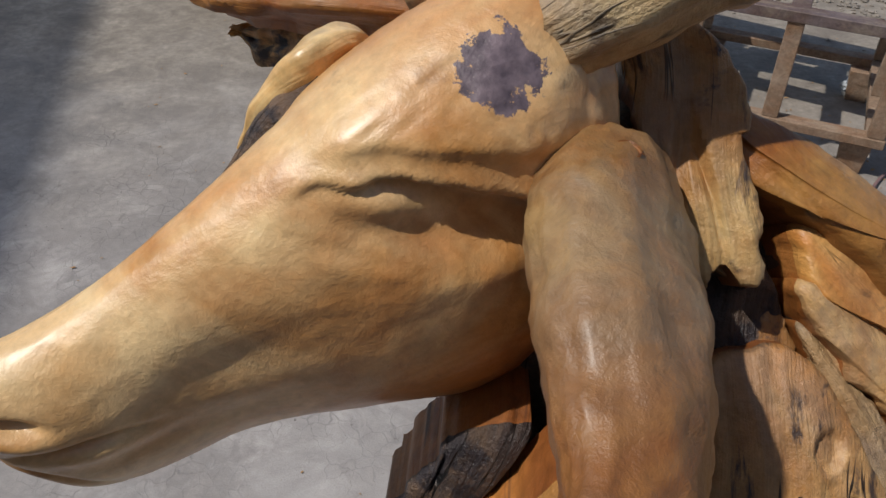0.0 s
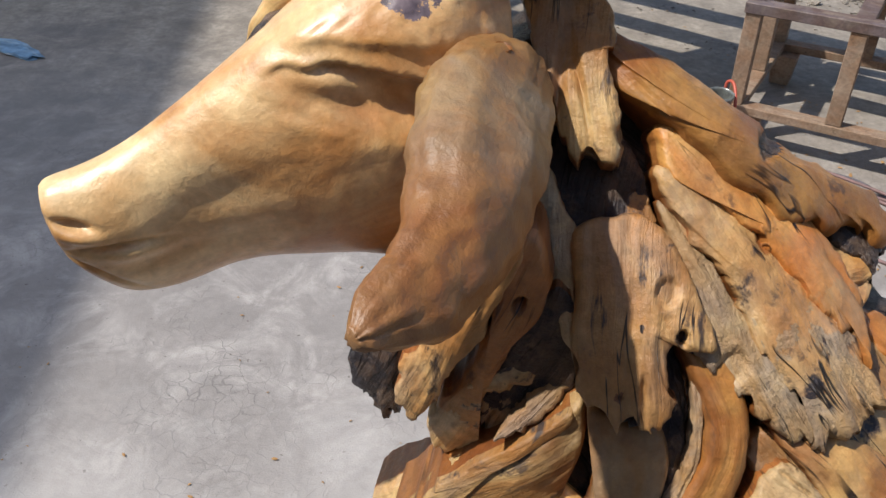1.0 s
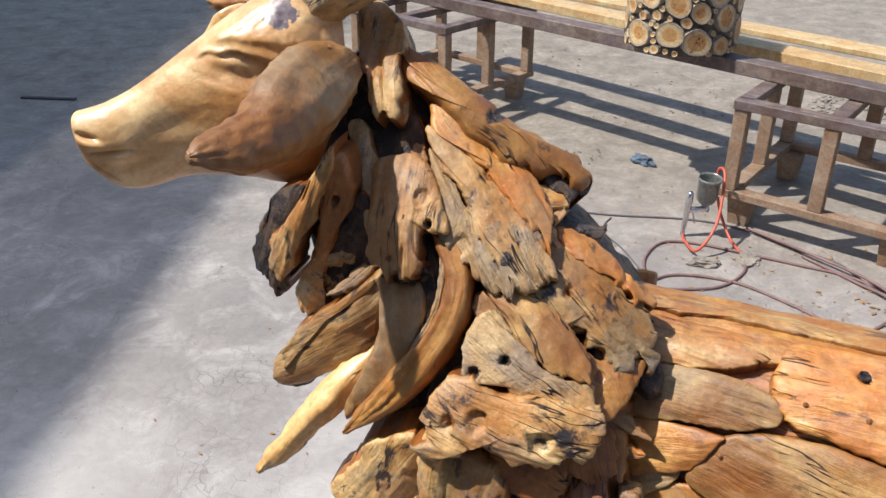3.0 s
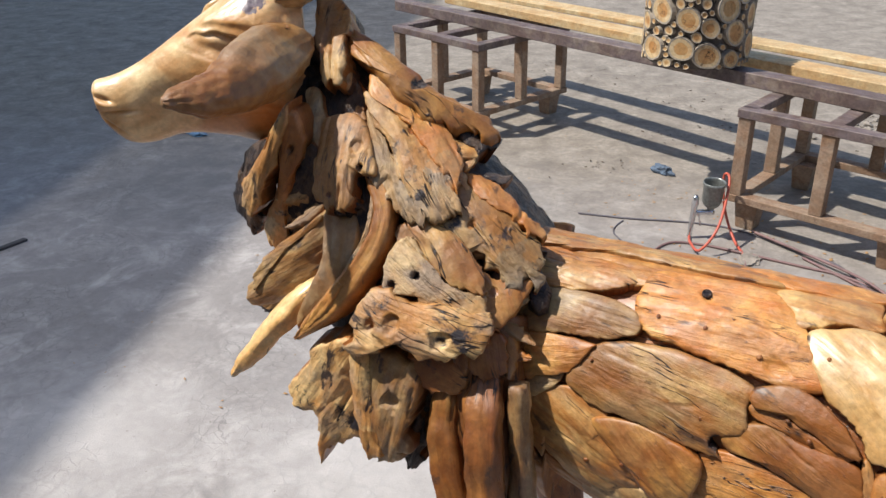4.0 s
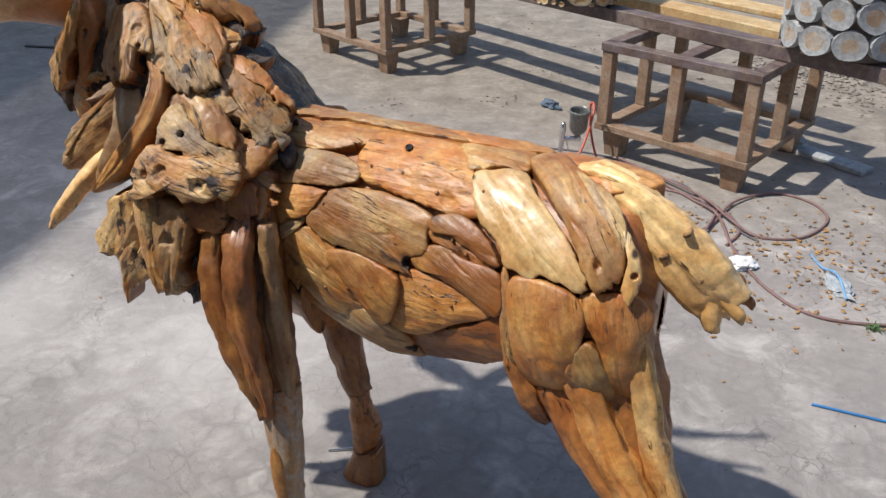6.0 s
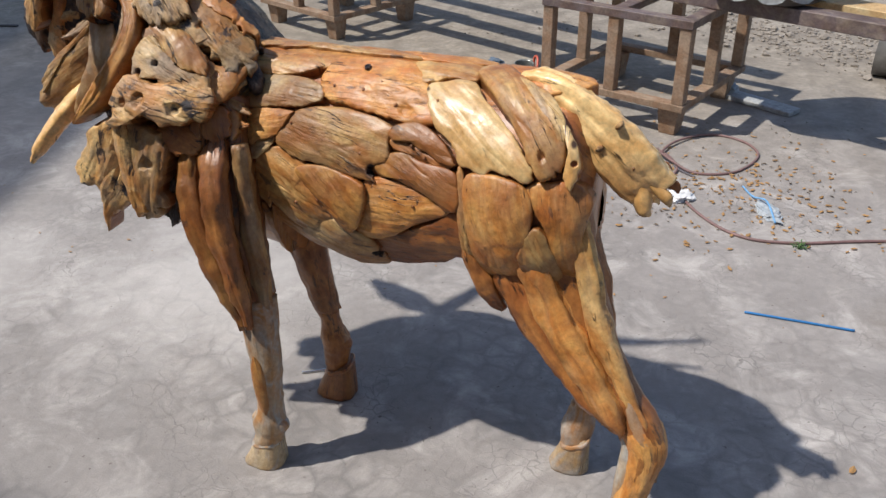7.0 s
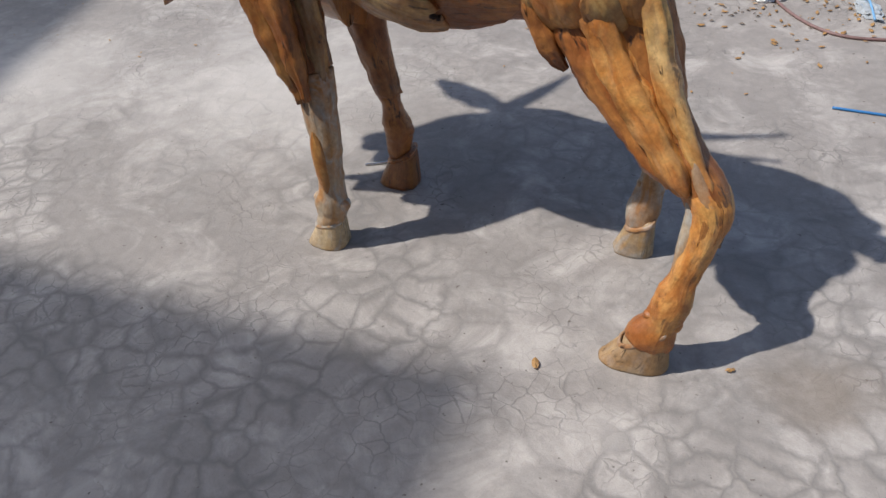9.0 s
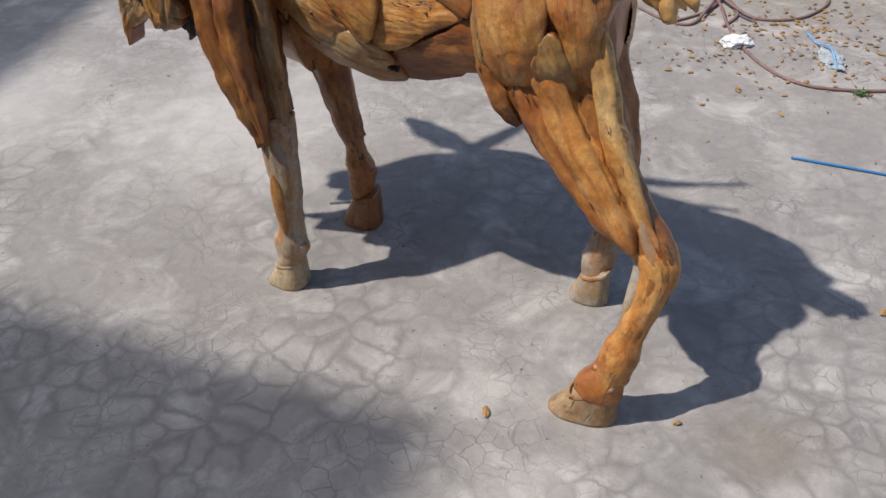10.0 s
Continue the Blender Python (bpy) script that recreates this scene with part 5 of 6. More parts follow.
b.inputs["Roughness"].default_value = 0.8
rise = node(t, "Math", i0=fine, i1=node(t, "Math", i0=grit, i1=crack.outputs[0]).outputs[0])
t.links.new(node(t, "Bump", Strength=0.3, Distance=0.006, Height=rise.outputs[0]).outputs[0], b.inputs["Normal"])
CONCRETE = m


def part(name, bm, material, parent=None, label=""):
    mesh = bpy.data.meshes.new(name)
    bm.to_mesh(mesh)
    bm.free()
    mesh.materials.append(material)
    ob = new(name, mesh)
    if parent:
        ob.parent = parent
    return tagged(ob, label)


def block(bm, size, at, turn=0.0, taper=0.0, bevel=0.003, tilt=(0, 0)):
    made = bmesh.ops.create_cube(bm, size=1.0)["verts"]
    for v in made:
        k = 1 - taper if v.co.z < 0 else 1.0
        v.co = Vector((v.co.x * size[0] * k, v.co.y * size[1] * k, v.co.z * size[2]))
    m = Matrix.Translation(at) @ pose(0, 0, 0, tilt[0], tilt[1], turn)
    bmesh.ops.transform(bm, matrix=m, verts=made)
    if bevel:
        edges = {e for v in made for e in v.link_edges}
        bmesh.ops.bevel(bm, geom=list(edges), offset=bevel, segments=1, affect="EDGES")


bm = bmesh.new()
bmesh.ops.create_grid(bm, x_segments=8, y_segments=8, size=60)
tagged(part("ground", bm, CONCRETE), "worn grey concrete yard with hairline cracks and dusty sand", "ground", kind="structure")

# ---------- canopies out of view, whose shade falls on the yard ----------
TIN = plain("grey_tin", (0.35, 0.36, 0.37), 0.5, 0.6)
REACH = 8.0
shift = SUN_WAY * (REACH / -SUN_WAY.z)
bm = bmesh.new()
low = [Vector((1.26, -0.07, 0)), Vector((1.26, -5.0, 0)), Vector((-6.0, -5.0, 0)), Vector((-6.0, -0.07, 0))]
bm.faces.new([bm.verts.new(p - shift) for p in low])
# weave added so the unseen canopy passes some sun and its shade lightens
net, t, b = shader("shade_net")
weave = node(t, "MixShader", Fac=0.84)
t.links.new(t.nodes.new("ShaderNodeBsdfTransparent").outputs[0], weave.inputs[1])
t.links.new(b.outputs[0], weave.inputs[2])
b.inputs["Base Color"].default_value = (0.30, 0.29, 0.27, 1)
t.links.new(weave.outputs[0], t.nodes["Material Output"].inputs["Surface"])
tagged(part("roof_near", bm, net), "unseen canopy over the yard, made a net to thin its shade", "roof", kind="structure")
# added unseen strip: half-way step between sunlit floor and full canopy shade
bm = bmesh.new()
edge = [Vector((-0.70, -0.4, 0)), Vector((-3.60, 12.0, 0)), Vector((-5.4, 12.0, 0)), Vector((-2.1, -0.4, 0))]
bm.faces.new([bm.verts.new(p - shift + Vector((0, 0, 0.1))) for p in edge])
tagged(part("shade_edge_net", bm, net), "added unseen net strip that lightens the canopy's shade edge", "roof", kind="structure")
bm = bmesh.new()
edge = [Vector((-1.9, -0.4, 0)), Vector((-5.0, 12.0, 0)), Vector((-14.0, 12.0, 0)), Vector((-14.0, -0.4, 0))]
for z in (0, 0.06):
    bm.faces.new([bm.verts.new(p - shift + Vector((0, 0, 0.1 + z))) for p in edge])
tagged(part("roof_side", bm, TIN), "flat tin canopy roof beside the yard", "roof", kind="structure")

# ---------- added unseen wall behind the path, keeps sky light off the statue ---
BLOCKER_GREY = plain("blocker_grey", (0.30, 0.28, 0.26), 0.85, vary=0.25, scale=3.0)
bm = bmesh.new()
block(bm, (22.0, 0.2, 5.0), (0, -3.4, 2.5), bevel=0)
tagged(part("sky_blocker_wall", bm, BLOCKER_GREY), "added unseen wall that blocks sky light behind the path", "wall", kind="structure")

# ---------- work stands, beams and planter stools ----------
STAND_WOOD = wood("dusty_brown_timber", (0.33, 0.235, 0.17), (0.26, 0.175, 0.12), (0.12, 0.08, 0.055), grey=0.4, gloss=0.75, relief=0.5, knots=0.0, spread=0.1, use_uv=False, splits=0.0, stains=0.2)
STAND_TOP = wood("dark_stained_rail", (0.17, 0.13, 0.13), (0.12, 0.09, 0.095), (0.05, 0.04, 0.04), grey=0.4, gloss=0.6, relief=0.4, knots=0.0, spread=0.1, use_uv=False, splits=0.0, stains=0.2)
LOG_BARK = plain("dark_filler", (0.11, 0.09, 0.075), 0.8, vary=0.4)
LOG_END = wood("log_slices", (0.58, 0.36, 0.16), (0.46, 0.25, 0.09), (0.30, 0.17, 0.07), gloss=0.55, relief=0.3, knots=0.0, spread=0.15, use_uv=False)
LOG_RIM = plain("pale_bark_rim", (0.34, 0.29, 0.23), 0.8, vary=0.4, scale=40)
LOG_SAP = wood("log_sapwood", (0.66, 0.52, 0.32), (0.56, 0.41, 0.22), (0.32, 0.20, 0.09), gloss=0.6, relief=0.3, knots=0.0, spread=0.1, use_uv=False, splits=0.3)
GREY_RIM = plain("grey_bark_rim", (0.36, 0.37, 0.38), 0.75, vary=0.35, scale=40)
LIGHT_PLANK = wood("raw_plank", (0.60, 0.47, 0.27), (0.52, 0.38, 0.20), (0.33, 0.22, 0.10), gloss=0.65, relief=0.3, knots=0.0, spread=0.1, use_uv=False, splits=0.0, stains=0.3)


def work_stand(side=0.80, tall=0.57):
    base = new("work_stand")
    h = side / 2 - 0.035
    for x, y in ((-h, -h), (0, -h), (h, -h), (h, 0), (h, h), (0, h), (-h, h), (-h, 0)):
        bm = bmesh.new()
        block(bm, (0.058, 0.052, tall - 0.04 - 0.17), (x, y, (tall - 0.04 + 0.17) / 2))
        part("leg", bm, STAND_WOOD, base)
    for x, y in ((-h + 0.05, -h + 0.05), (h - 0.05, -h + 0.05), (h - 0.05, h - 0.05), (-h + 0.05, h - 0.05)):
        bm = bmesh.new()
        block(bm, (0.11, 0.10, 0.135), (x, y, 0.0675), taper=0.25)
        part("foot", bm, STAND_WOOD, base)
    for name, z, mat in (("top_rail", tall - 0.020, STAND_TOP), ("bottom_rail", 0.152, STAND_WOOD)):
        for k in range(4):
            bm = bmesh.new()
            a = pose(0, 0, 0, 0, 0, 90 * k)
            block(bm, (side - 0.08 if k % 2 else side, 0.066, 0.040 if name[0] == "t" else 0.035), a @ Vector((0, -h, z)), turn=90 * k)
            part(name, bm, mat, base)
    bm = bmesh.new()
    block(bm, (0.066, side - 0.14, 0.038), (0, 0, tall - 0.022))
    part("top_rail", bm, STAND_TOP, base)
    return tagged(base, "dusty brown wooden work stand with open frame and tapered feet", "stand", "work stands")


stand = work_stand()
stand.matrix_basis = pose(1.20 + 0.18, 2.925 + 0.33, 0, 0, 0, -21.5)
copy_thing(stand, pose(-0.80, 4.36, 0, 0, 0, -27))


def long_bar(name, start, end, wide, tall, z, mat, label, category):
    a, b = Vector((*start, z)), Vector((*end, z))
    bm = bmesh.new()
    block(bm, ((b - a).length, wide, tall), (0, 0, tall / 2), bevel=0.004)
    ob = part(name, bm, mat)
    ob.matrix_basis = Matrix.Translation((a + b) / 2) @ pose(0, 0, 0, 0, 0, math.degrees(math.atan2(b.y - a.y, b.x - a.x)))
    return tagged(ob, label, category)


long_bar("beam", (-1.5, 4.68), (3.3, 2.20), 0.10, 0.065, 0.572, STAND_TOP, "long dark-stained wooden beam lying across two work stands", "beam")
long_bar("plank", (-1.2, 4.90), (3.0, 2.52), 0.14, 0.05, 0.60, LIGHT_PLANK, "long pale raw timber plank beside the dark beam", "plank")
long_bar("plank", (-1.0, 5.15), (1.75, 3.68), 0.15, 0.03, 0.60, LIGHT_PLANK, "reddish raw timber board behind the beam", "plank")


def log_stool(radius, tall, slices, woods):
    base = new("log_stool")
    bm = bmesh.new()
    bmesh.ops.create_cone(bm, cap_ends=True, segments=48, radius1=radius - 0.012, radius2=radius - 0.012, depth=tall, matrix=Matrix.Translation((0, 0, tall / 2)))
    part("core", bm, LOG_BARK, base)
    for ang, z, r in slices:
        bm = bmesh.new()
        bmesh.ops.create_cone(bm, cap_ends=True, segments=18, radius1=r, radius2=r * 0.96, depth=0.03)
        seed = ang + z * 7
        face = max(bm.faces, key=lambda f: f.calc_center_median().z)
        for k, inset in ((1, 0.13), (2, 0.30 + 0.10 * math.sin(9 * seed))):
            bmesh.ops.inset_individual(bm, faces=[face], thickness=r * inset, depth=-0.0015)
            face.material_index = k
        ring = list(bm.verts)
        for v in ring:
            a = math.atan2(v.co.y, v.co.x)
            v.co.x *= 1 + 0.08 * math.sin(2 * a + seed) + 0.05 * math.sin(3 * a + 2 * seed)
            v.co.y *= 1 + 0.08 * math.sin(2 * a + seed)
        place = pose(0, 0, z, 0, 0, math.degrees(ang)) @ pose(radius - 0.004, 0, 0, 0, 90, 0)
        bmesh.ops.transform(bm, matrix=place, verts=ring)
        piece = part("log_slice", bm, woods[0], base)
        for extra in woods[1:]:
            piece.data.materials.append(extra)
    return base


def packed(radius, tall, sizes, seed):
    rnd, got = random.Random(seed), []
    for size, tries in sizes:
        for _ in range(tries):
            a, z = rnd.uniform(-math.pi, math.pi), rnd.uniform(size * 0.9, tall - size * 0.7)
            r = size * rnd.uniform(0.88, 1.08)
            if all(math.hypot(((a - b + math.pi) % (2 * math.pi) - math.pi) * radius, z - w) > (r + q) * 0.95 for b, w, q in got):
                got.append((a, z, r))
    return got


stool = log_stool(0.245, 0.42, packed(0.245, 0.42, ((0.062, 1400), (0.047, 1500), (0.024, 2500), (0.014, 4000)), 3), (LOG_RIM, LOG_SAP, LOG_END))
stool.matrix_basis = pose(0.60, 3.565, 0.65)
tagged(stool, "round stool clad with sawn log slices, standing on the beams", "stool", "log stools")
GREY_END = wood("greyed_log_slices", (0.52, 0.42, 0.30), (0.42, 0.34, 0.26), (0.26, 0.19, 0.13), grey=0.9, gloss=0.6, relief=0.3, knots=0.0, spread=0.15, use_uv=False, putty=(0.42, 0.42, 0.42), splits=0.2)
rows = [(2 * math.pi * (k + 0.5 * (i % 2)) / 12, 0.068 + 0.118 * i, 0.064 + 0.004 * math.sin(5 * k + i)) for i in range(4) for k in range(12)]
stool = log_stool(0.26, 0.49, rows, (GREY_RIM, GREY_RIM, GREY_END))
stool.matrix_basis = pose(1.91, 3.03, 0.65)
tagged(stool, "round stool clad with grey-rimmed log slices, on the beams", "stool", "log stools")

# ---------- tools and litter in the yard ----------
STEEL = plain("worn_chrome", (0.62, 0.63, 0.65), 0.25, 1.0, vary=0.2)
CUP = plain("cloudy_cup", (0.19, 0.20, 0.19), 0.3, 0.3, vary=0.4, scale=60)
RED_HOSE = plain("red_rubber", (0.50, 0.095, 0.055), 0.45, vary=0.15)
PINK_HOSE = plain("faded_pink_hose", (0.20, 0.12, 0.115), 0.6, vary=0.25)
GREY_HOSE = plain("grey_rubber", (0.11, 0.10, 0.115), 0.6, vary=0.3)
BLUE = plain("blue_plastic", (0.03, 0.17, 0.42), 0.4, vary=0.2)
RAG = plain("blue_grey_cloth", (0.10, 0.14, 0.20), 0.8, vary=0.5, scale=35)
PAPER = plain("white_paper", (0.72, 0.72, 0.73), 0.8, vary=0.1)
FILM = plain("clear_film", (0.36, 0.39, 0.42), 0.15, vary=0.3, scale=40)
LEAF = plain("dry_leaf", (0.34, 0.19, 0.07), 0.7, vary=0.5, scale=6)
STONE = plain("broken_stone", (0.26, 0.228, 0.195), 0.9, vary=0.35, scale=14, bump=0.5)
PIPE = plain("grey_pipe", (0.10, 0.095, 0.09), 0.55, vary=0.3)
DARK = plain("dark_scrap", (0.05, 0.045, 0.045), 0.7, vary=0.4)


def cord(name, knots, radius, mat, label, category, parent=None, segments=10, steps=12):
    radius *= 0.68
    knots = [(x, y, z * 0.68 if z < 0.013 else z) for x, y, z in knots]
    rows = curve(knots, steps * (len(knots) - 1))
    bm = bmesh.new()
    last = None
    for i, r in enumerate(rows):
        here = Vector(r)
        ahead = (Vector(rows[min(i + 1, len(rows) - 1)]) - Vector(rows[max(i - 1, 0)])).normalized()
        a = ahead.orthogonal().normalized() if abs(ahead.z) > 0.95 else Vector((0, 0, 1)).cross(ahead).normalized()
        b = ahead.cross(a)
        ring = [bm.verts.new(here + (a * math.cos(2 * math.pi * j / segments) + b * math.sin(2 * math.pi * j / segments)) * radius) for j in range(segments)]
        if last:
            for j in range(segments):
                f = bm.faces.new((last[j], last[(j + 1) % segments], ring[(j + 1) % segments], ring[j]))
                f.smooth = True
        else:
            bm.faces.new(list(reversed(ring)))
        last = ring
    bm.faces.new(last)
    ob = part(name, bm, mat, parent, "" if parent is None else label)
    return ob if parent else tagged(ob, label, category)


def lathe(bm, rows, at, segments=24, tilt=(0, 0, 0)):
    m, last = Matrix.Translation(at) @ pose(0, 0, 0, *tilt), None
    for r, z in rows:
        ring = [bm.verts.new(m @ Vector((r * math.cos(2 * math.pi * j / segments), r * math.sin(2 * math.pi * j / segments), z))) for j in range(segments)]
        if last:
            for j in range(segments):
                bm.faces.new((last[j], last[(j + 1) % segments], ring[(j + 1) % segments], ring[j])).smooth = True
        else:
            bm.faces.new(list(reversed(ring)))
        last = ring
    bm.faces.new(last)


# spray gun leaning upright, its cup on top
gun = new("spray_gun")
gun.location = (0.735, 2.86, 0)
bm = bmesh.new()
lathe(bm, [(0.006, 0), (0.011, 0.012), (0.009, 0.03), (0.012, 0.05), (0.013, 0.14), (0.016, 0.17), (0.012, 0.20), (0.008, 0.21)], (0, 0, 0.0), 16, (0, 3, 0))
part("handle", bm, STEEL, gun)
bm = bmesh.new()
lathe(bm, [(0.010, 0), (0.014, 0.02), (0.012, 0.05), (0.017, 0.07), (0.015, 0.085)], (0.012, 0.0, 0.125), 16, (0, 88, 25))
part("barrel", bm, STEEL, gun)
bm = bmesh.new()
block(bm, (0.008, 0.006, 0.075), (0.035, 0.0, 0.10), tilt=(0, -14))
part("trigger", bm, STEEL, gun)
bm = bmesh.new()
lathe(bm, [(0.010, 0), (0.014, 0.015), (0.034, 0.032), (0.043, 0.05), (0.046, 0.13), (0.050, 0.134), (0.050, 0.146), (0.046, 0.146), (0.044, 0.136), (0.041, 0.06), (0.030, 0.04)], (0.075, 0.03, 0.13), 28, (4, 2, 0))
part("cup", bm, CUP, gun, "cloudy paint cup")
tagged(gun, "chrome spray gun with a paint cup, standing beside a work stand", "spray gun")

cord("red_hose", [(0.735, 2.86, 0.012), (0.75, 2.77, 0.02), (0.80, 2.68, 0.03), (0.86, 2.74, 0.12), (0.875, 2.90, 0.24), (0.865, 2.96, 0.285), (0.845, 2.98, 0.26), (0.87, 2.95, 0.12), (0.93, 2.86, 0.02), (0.985, 2.74, 0.009)], 0.009, RED_HOSE, "bright red air hose looping up from the spray gun", "hose")
cord("air_hose", [(0.985, 2.74, 0.009), (0.99, 2.60, 0.009), (0.90, 2.45, 0.009), (0.74, 2.38, 0.009), (0.62, 2.36, 0.009), (0.72, 2.49, 0.009), (0.95, 2.50, 0.009), (1.17, 2.38, 0.009), (1.34, 2.25, 0.009), (1.45, 2.235, 0.009), (1.50, 2.40, 0.02), (1.52, 2.60, 0.009)], 0.009, PINK_HOSE, "faded pink air hose lying in loops on the concrete", "hose")
cord("air_hose", [(0.62, 2.42, 0.009), (0.60, 2.60, 0.009), (0.66, 2.76, 0.009), (0.80, 2.79, 0.009), (0.98, 2.76, 0.012), (1.20, 2.72, 0.009), (1.38, 2.68, 0.009), (1.55, 2.56, 0.009), (1.62, 2.40, 0.009), (1.58, 2.25, 0.009)], 0.009, PINK_HOSE, "faded pink air hose lying in loops on the concrete", "hose")
cord("cable", [(0.20, 2.95, 0.007), (0.45, 2.97, 0.007), (0.735, 3.02, 0.007), (0.955, 3.0, 0.007), (1.20, 2.86, 0.007), (1.36, 2.78, 0.007), (1.47, 2.60, 0.007), (1.57, 2.54, 0.010), (1.62, 2.40, 0.010), (1.70, 2.33, 0.007)], 0.007, GREY_HOSE, "thin dark grey cable running over the yard", "cable")
cord("air_hose", [(1.22, 2.80, 0.012), (1.40, 2.64, 0.012), (1.52, 2.50, 0.02), (1.60, 2.25, 0.012), (1.72, 1.99, 0.009), (1.88, 1.83, 0.009), (2.08, 1.825, 0.009), (2.45, 1.94, 0.009), (3.0, 2.0, 0.009), (3.8, 1.9, 0.009)], 0.009, PINK_HOSE, "faded pink air hose trailing away over the yard", "hose")
cord("air_hose", [(1.37, 2.23, 0.009), (1.50, 2.40, 0.009), (1.58, 2.66, 0.016), (1.74, 2.84, 0.009), (1.90, 2.80, 0.009), (1.97, 2.64, 0.009), (1.87, 2.43, 0.009), (1.70, 2.37, 0.009), (1.58, 2.46, 0.022), (1.45, 2.64, 0.024), (1.25, 2.80, 0.022), (1.0, 2.98, 0.02)], 0.009, PINK_HOSE, "faded pink air hose coiled on the concrete", "hose")
cord("cable", [(0.42, 2.94, 0.005), (0.40, 2.86, 0.005), (0.41, 2.78, 0.005), (0.50, 2.66, 0.005), (0.58, 2.52, 0.005), (0.62, 2.45, 0.005), (0.60, 2.36, 0.005)], 0.005, GREY_HOSE, "short dark wire on the concrete", "cable")


def crumpled(name, at, size, mat, label, category, seed, flat=0.5, turn=0.0):
    bm = bmesh.new()
    bmesh.ops.create_icosphere(bm, subdivisions=3, radius=1.0)
    for v in bm.verts:
        k = 1 + 0.5 * rough(v.co.x * 1.7 + seed, v.co.y * 1.7, v.co.z * 1.7, 4)
        v.co = Vector((v.co.x * size[0], v.co.y * size[1], v.co.z * size[2])) * k
        if v.co.z < -flat * size[2]:
            v.co.z = -flat * size[2]
    low = min(v.co.z for v in bm.verts)
    for v in bm.verts:
        v.co.z -= low
    ob = part(name, bm, mat)
    ob.matrix_basis = pose(at[0], at[1], at[2] if len(at) > 2 else 0, 0, 0, turn)
    return tagged(ob, label, category)


crumpled("rag", (0.50, 3.625), (0.060, 0.026, 0.034), RAG, "crumpled blue-grey rag on the sandy concrete", "rag", 2.0, turn=-20)
crumpled("stone", (0.835, 2.62), (0.06, 0.028, 0.022), STONE, "flat pale stone lying by the hoses", "stone", 5.0, turn=12)
crumpled("stone", (1.01, 2.72), (0.045, 0.06, 0.012), STONE, "flat pale stone lying by the hoses", "stone", 9.0)
crumpled("plastic_bag", (-2.45, 3.42), (0.19, 0.06, 0.015), plain("blue_film", (0.12, 0.22, 0.33), 0.3, vary=0.5, scale=20), "crumpled translucent blue plastic bag on the floor", "bag", 4.0, turn=-25)
crumpled("paper", (1.645, 2.10), (0.055, 0.042, 0.024), PAPER, "crumpled scrap of white paper on the concrete", "paper", 7.0, turn=30)
crumpled("film_wrap", (1.995, 2.07), (0.040, 0.085, 0.016), FILM, "crumpled clear plastic wrap on the concrete", "wrap", 11.0, turn=22)
cord("drinking_straw", [(1.90, 2.29, 0.006), (1.94, 2.19, 0.012), (1.985, 2.08, 0.045), (2.02, 1.97, 0.012)], 0.006, plain("pale_blue_plastic", (0.16, 0.36, 0.62), 0.4, vary=0.2), "pale blue drinking straw in the plastic wrap", "straw")
cord("plastic_stick", [(1.90, 1.297, 0.007), (2.06, 1.29, 0.007), (2.235, 1.281, 0.007)], 0.0065, BLUE, "thin bright blue plastic stick on the concrete", "stick")
cord("metal_rod", [(0.625, 0.60, 0.006), (0.655, 0.615, 0.006), (0.70, 0.64, 0.006)], 0.005, STEEL, "short shiny metal rod beside the far hoof", "rod")
for a, b, name in (((-2.19, 1.62), (-2.14, 1.80), "offcut"), ((-3.30, 3.56), (-2.95, 3.63), "offcut")):
    long_bar(name, a, b, 0.03, 0.012, 0.0, DARK, "dark flat timber offcut on the shaded floor", "offcut")
bm = bmesh.new()
lathe(bm, [(0.03, 0), (0.11, 0.002), (0.112, 1.9), (0.03, 1.902)], (2.62, 4.05, 0.112), 28, (0, 90, -14))
tagged(part("pipe", bm, PIPE), "thick dark grey pipe lying on the ground", "pipe")
long_bar("batten", (1.76, 3.50), (2.16, 3.24), 0.11, 0.025, 0.0, GREY_RIM, "short pale grey batten lying beside the stand", "batten")
crumpled("film_wrap", (1.80, 3.46, 0.025), (0.07, 0.05, 0.035), FILM, "crumpled clear plastic wrap on a batten", "wrap", 15.0)

# rubble bed, fallen leaves and chips
rnd = random.Random(4)
CHIP = plain("dark_chips", (0.15, 0.115, 0.085), 0.85, vary=0.5, scale=30)
bm = bmesh.new()
for x0, y0, wide in ((0.30, 4.25, 0.16), (0.72, 4.55, 0.14), (1.02, 4.0, 0.10), (0.05, 5.3, 0.25), (-0.35, 3.35, 0.14), (0.20, 3.62, 0.10), (0.62, 4.95, 0.22), (1.75, 2.55, 0.16), (2.15, 2.35, 0.18), (1.55, 1.95, 0.14), (-0.6, 5.6, 0.25), (2.3, 3.0, 0.2), (1.1, 2.2, 0.2)):
    for k in range(26):
        x, y, r, a = rnd.gauss(x0, wide), rnd.gauss(y0, 0.5 * wide), rnd.uniform(0.004, 0.014), rnd.uniform(0, 6.28)
        c, n = math.cos(a), math.sin(a)
        rim = [bm.verts.new((x + r * (u * c - v * n), y + r * (u * n + v * c), 0.002 + h * r)) for u, v, h in ((-1, -0.2, 0.1), (0.2, -0.4, 0.5), (1, 0.1, 0.1), (0.1, 0.35, 0.4))]
        bm.faces.new(rim)
tagged(part("wood_chips", bm, CHIP), "loose dark wood chips and bark crumbs on the ground", "chips", kind="stuff")
bm = bmesh.new()
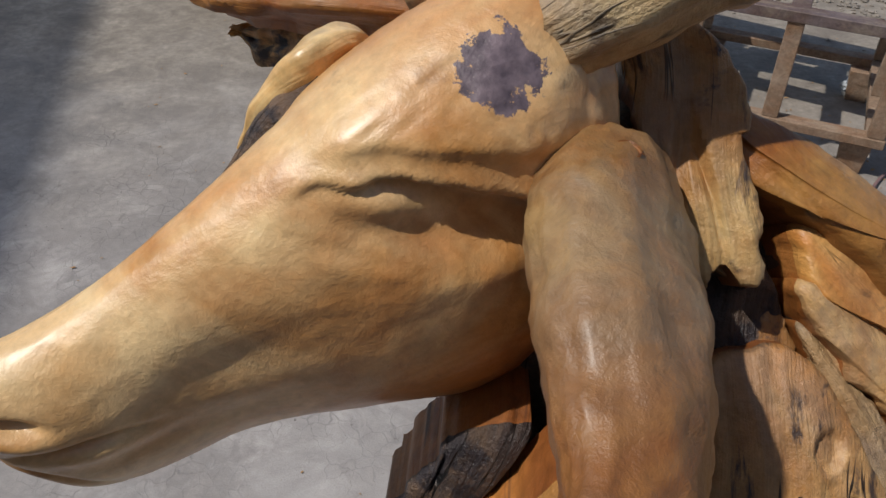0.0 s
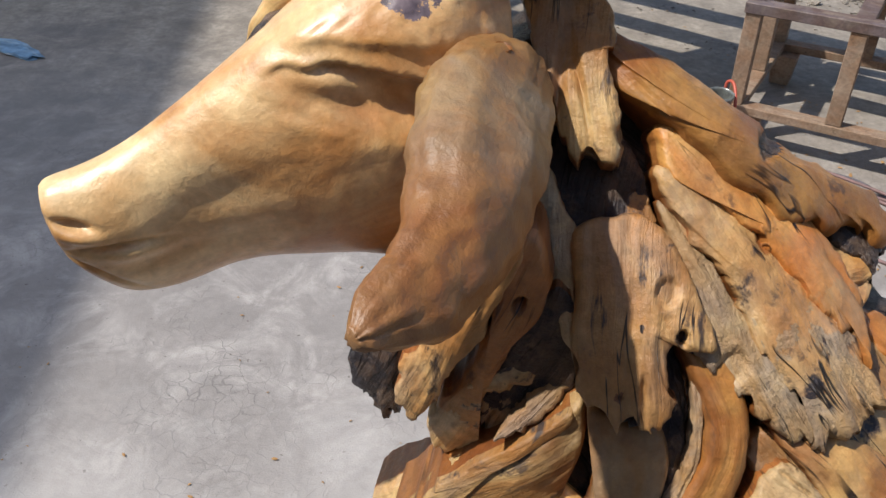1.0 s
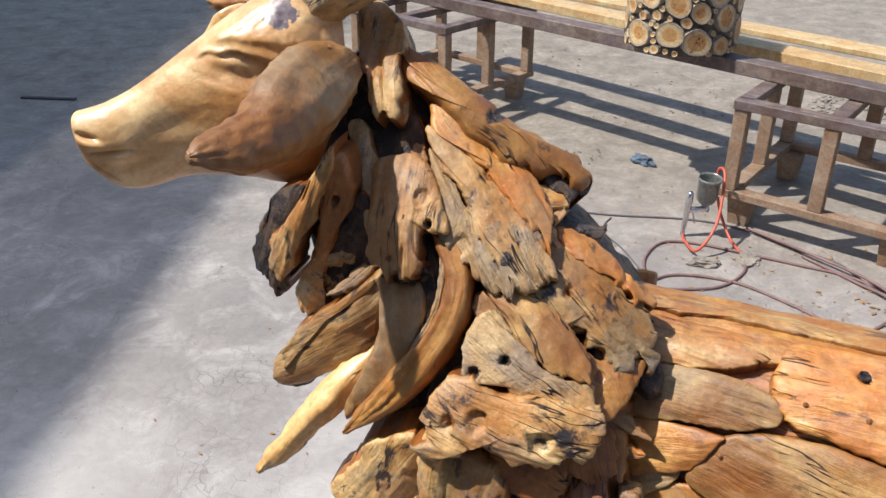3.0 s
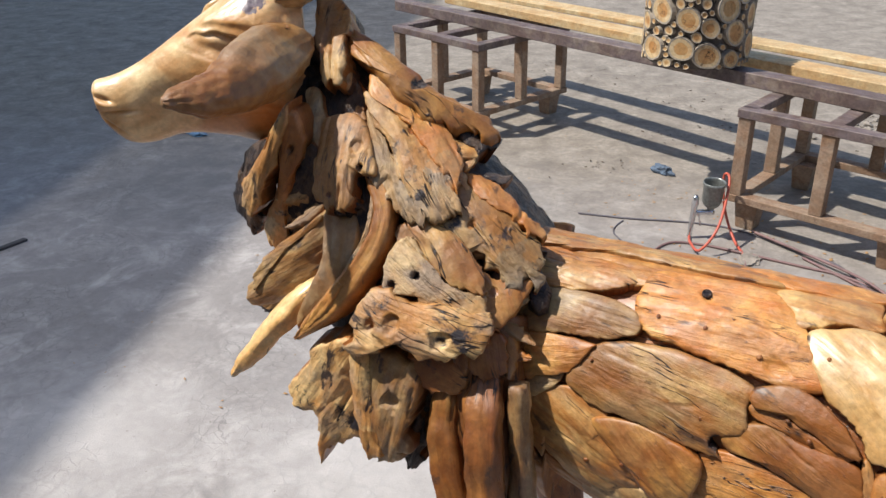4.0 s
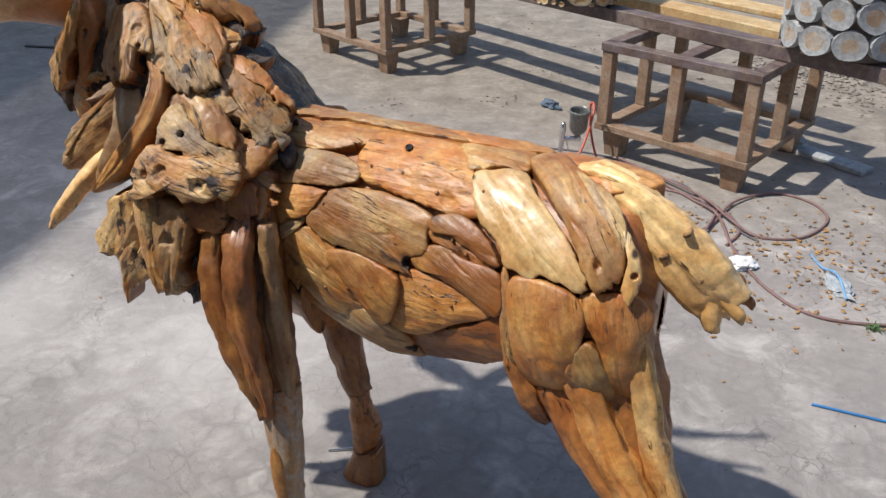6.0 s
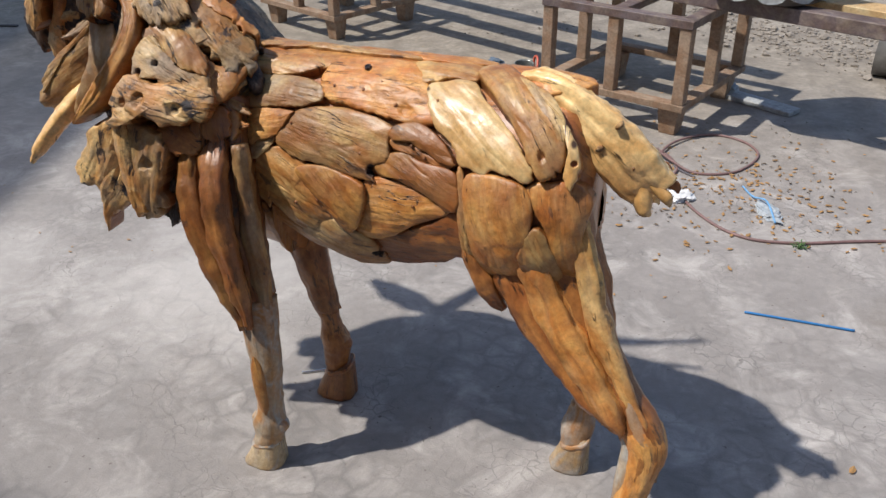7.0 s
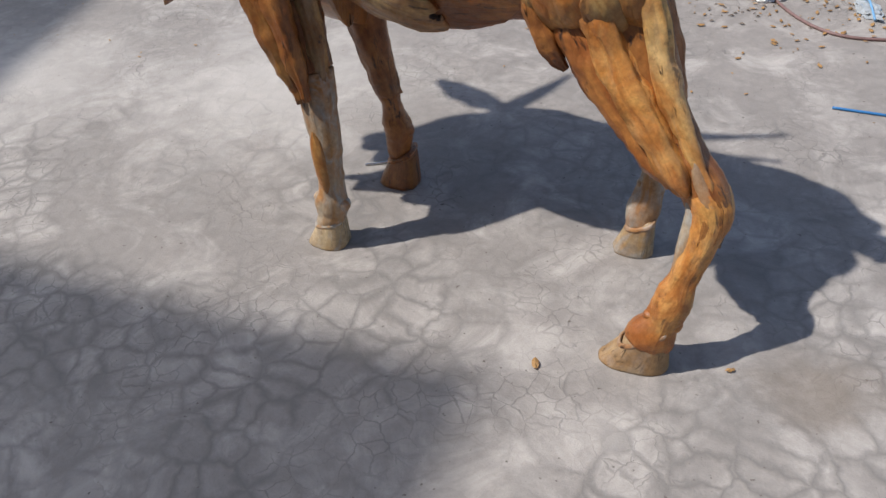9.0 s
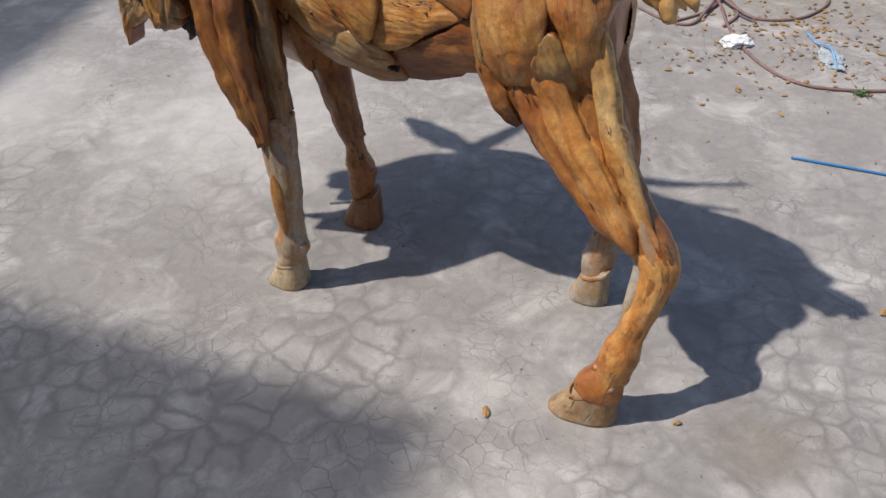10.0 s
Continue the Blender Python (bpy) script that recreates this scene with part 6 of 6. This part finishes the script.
for k in range(1500):
    along, across = rnd.uniform(0.0, 2.6), rnd.gauss(0, 0.24)
    x, y = 1.45 + along * 0.93 + across * 0.35, 5.05 - along * 0.42 + across * 0.9
    r = rnd.uniform(0.004, 0.015) * (2.2 if rnd.random() < 0.05 else 1)
    made = bmesh.ops.create_icosphere(bm, subdivisions=1, radius=r)["verts"]
    for v in made:
        v.co = Vector((v.co.x * rnd.uniform(0.5, 1.7) + x, v.co.y * rnd.uniform(0.5, 1.4) + y, v.co.z * rnd.uniform(0.3, 0.8) + r * 0.4))
tagged(part("rubble", bm, STONE), "strip of broken stones, chips and dead leaves", "rubble", kind="stuff")
bm = bmesh.new()
for k in range(900):
    if k < 330:
        x, y = rnd.gauss(1.85, 0.30), rnd.gauss(2.25, 0.30)
    elif k < 520:
        x, y = rnd.uniform(0.3, 1.7), rnd.uniform(2.3, 3.6)
    else:
        x, y = rnd.uniform(-1.2, 4.0), rnd.uniform(1.0, 7.5)
    r, a = rnd.uniform(0.005, 0.017) * (0.6 if k > 330 else 1), rnd.uniform(0, 6.28)
    c, s = math.cos(a), math.sin(a)
    ring = []
    for u, v, h in ((-1, 0, 0.1), (-0.3, 0.42, 0.25), (0.5, 0.35, 0.15), (1, 0, 0.3), (0.45, -0.38, 0.05), (-0.4, -0.40, 0.2)):
        ring.append(bm.verts.new((x + r * (u * c - v * s), y + r * (u * s + v * c), 0.003 + r * h)))
    bm.faces.new(ring)
tagged(part("leaf_litter", bm, LEAF), "scattered dry brown leaves and wood chips", "litter", kind="stuff")
for x, y, r, a in ((1.334, -0.018, 0.017, 1.9), (1.737, 0.092, 0.011, 0.5), (1.432, 1.795, 0.016, 0.2), (2.16, 0.62, 0.016, 1.2), (-0.02, 1.18, 0.012, 0.8), (1.70, 2.30, 0.014, 0.3)):
    bm = bmesh.new()
    rim = []
    for k in range(10):
        t = 2 * math.pi * k / 10
        u, v = math.cos(t) * r, math.sin(t) * r * 0.5
        rim.append(bm.verts.new((x + u * math.cos(a) - v * math.sin(a), y + u * math.sin(a) + v * math.cos(a), 0.004 + 0.004 * math.sin(t * 2 + a) ** 2)))
    top = bm.verts.new((x, y, 0.010))
    for k in range(10):
        bm.faces.new((rim[k], rim[(k + 1) % 10], top))
    tagged(part("leaf", bm, LEAF), "single dry orange leaf on the concrete", "leaf", "fallen leaves")

# weeds in the cracks
WEED = plain("green_weed", (0.07, 0.14, 0.04), 0.6, vary=0.4, scale=30)
for x, y, spread, count in ((0.85, 2.12, 0.045, 46), (0.895, 2.15, 0.03, 22), (2.10, 1.80, 0.03, 30)):
    bm = bmesh.new()
    for k in range(count):
        a, long, high = rnd.uniform(0, 6.28), rnd.uniform(0.015, 0.04), rnd.uniform(0.006, 0.024)
        bx, by = x + rnd.gauss(0, spread * 0.5), y + rnd.gauss(0, spread * 0.3)
        c, s, w = math.cos(a), math.sin(a), 0.0024
        spine = [(0.0, 0.0, w * 0.5), (0.45, 0.9, w), (1.0, 0.8, w * 0.15)]
        pairs = [(bm.verts.new((bx + c * long * f - s * g, by + s * long * f + c * g, 0.001 + high * h)), bm.verts.new((bx + c * long * f + s * g, by + s * long * f - c * g, 0.001 + high * h))) for f, h, g in spine]
        for lower, upper in zip(pairs, pairs[1:]):
            bm.faces.new((lower[0], lower[1], upper[1], upper[0]))
    tagged(part("weed", bm, WEED), "small green weed growing from a concrete crack", "weed", "weeds in the cracks")
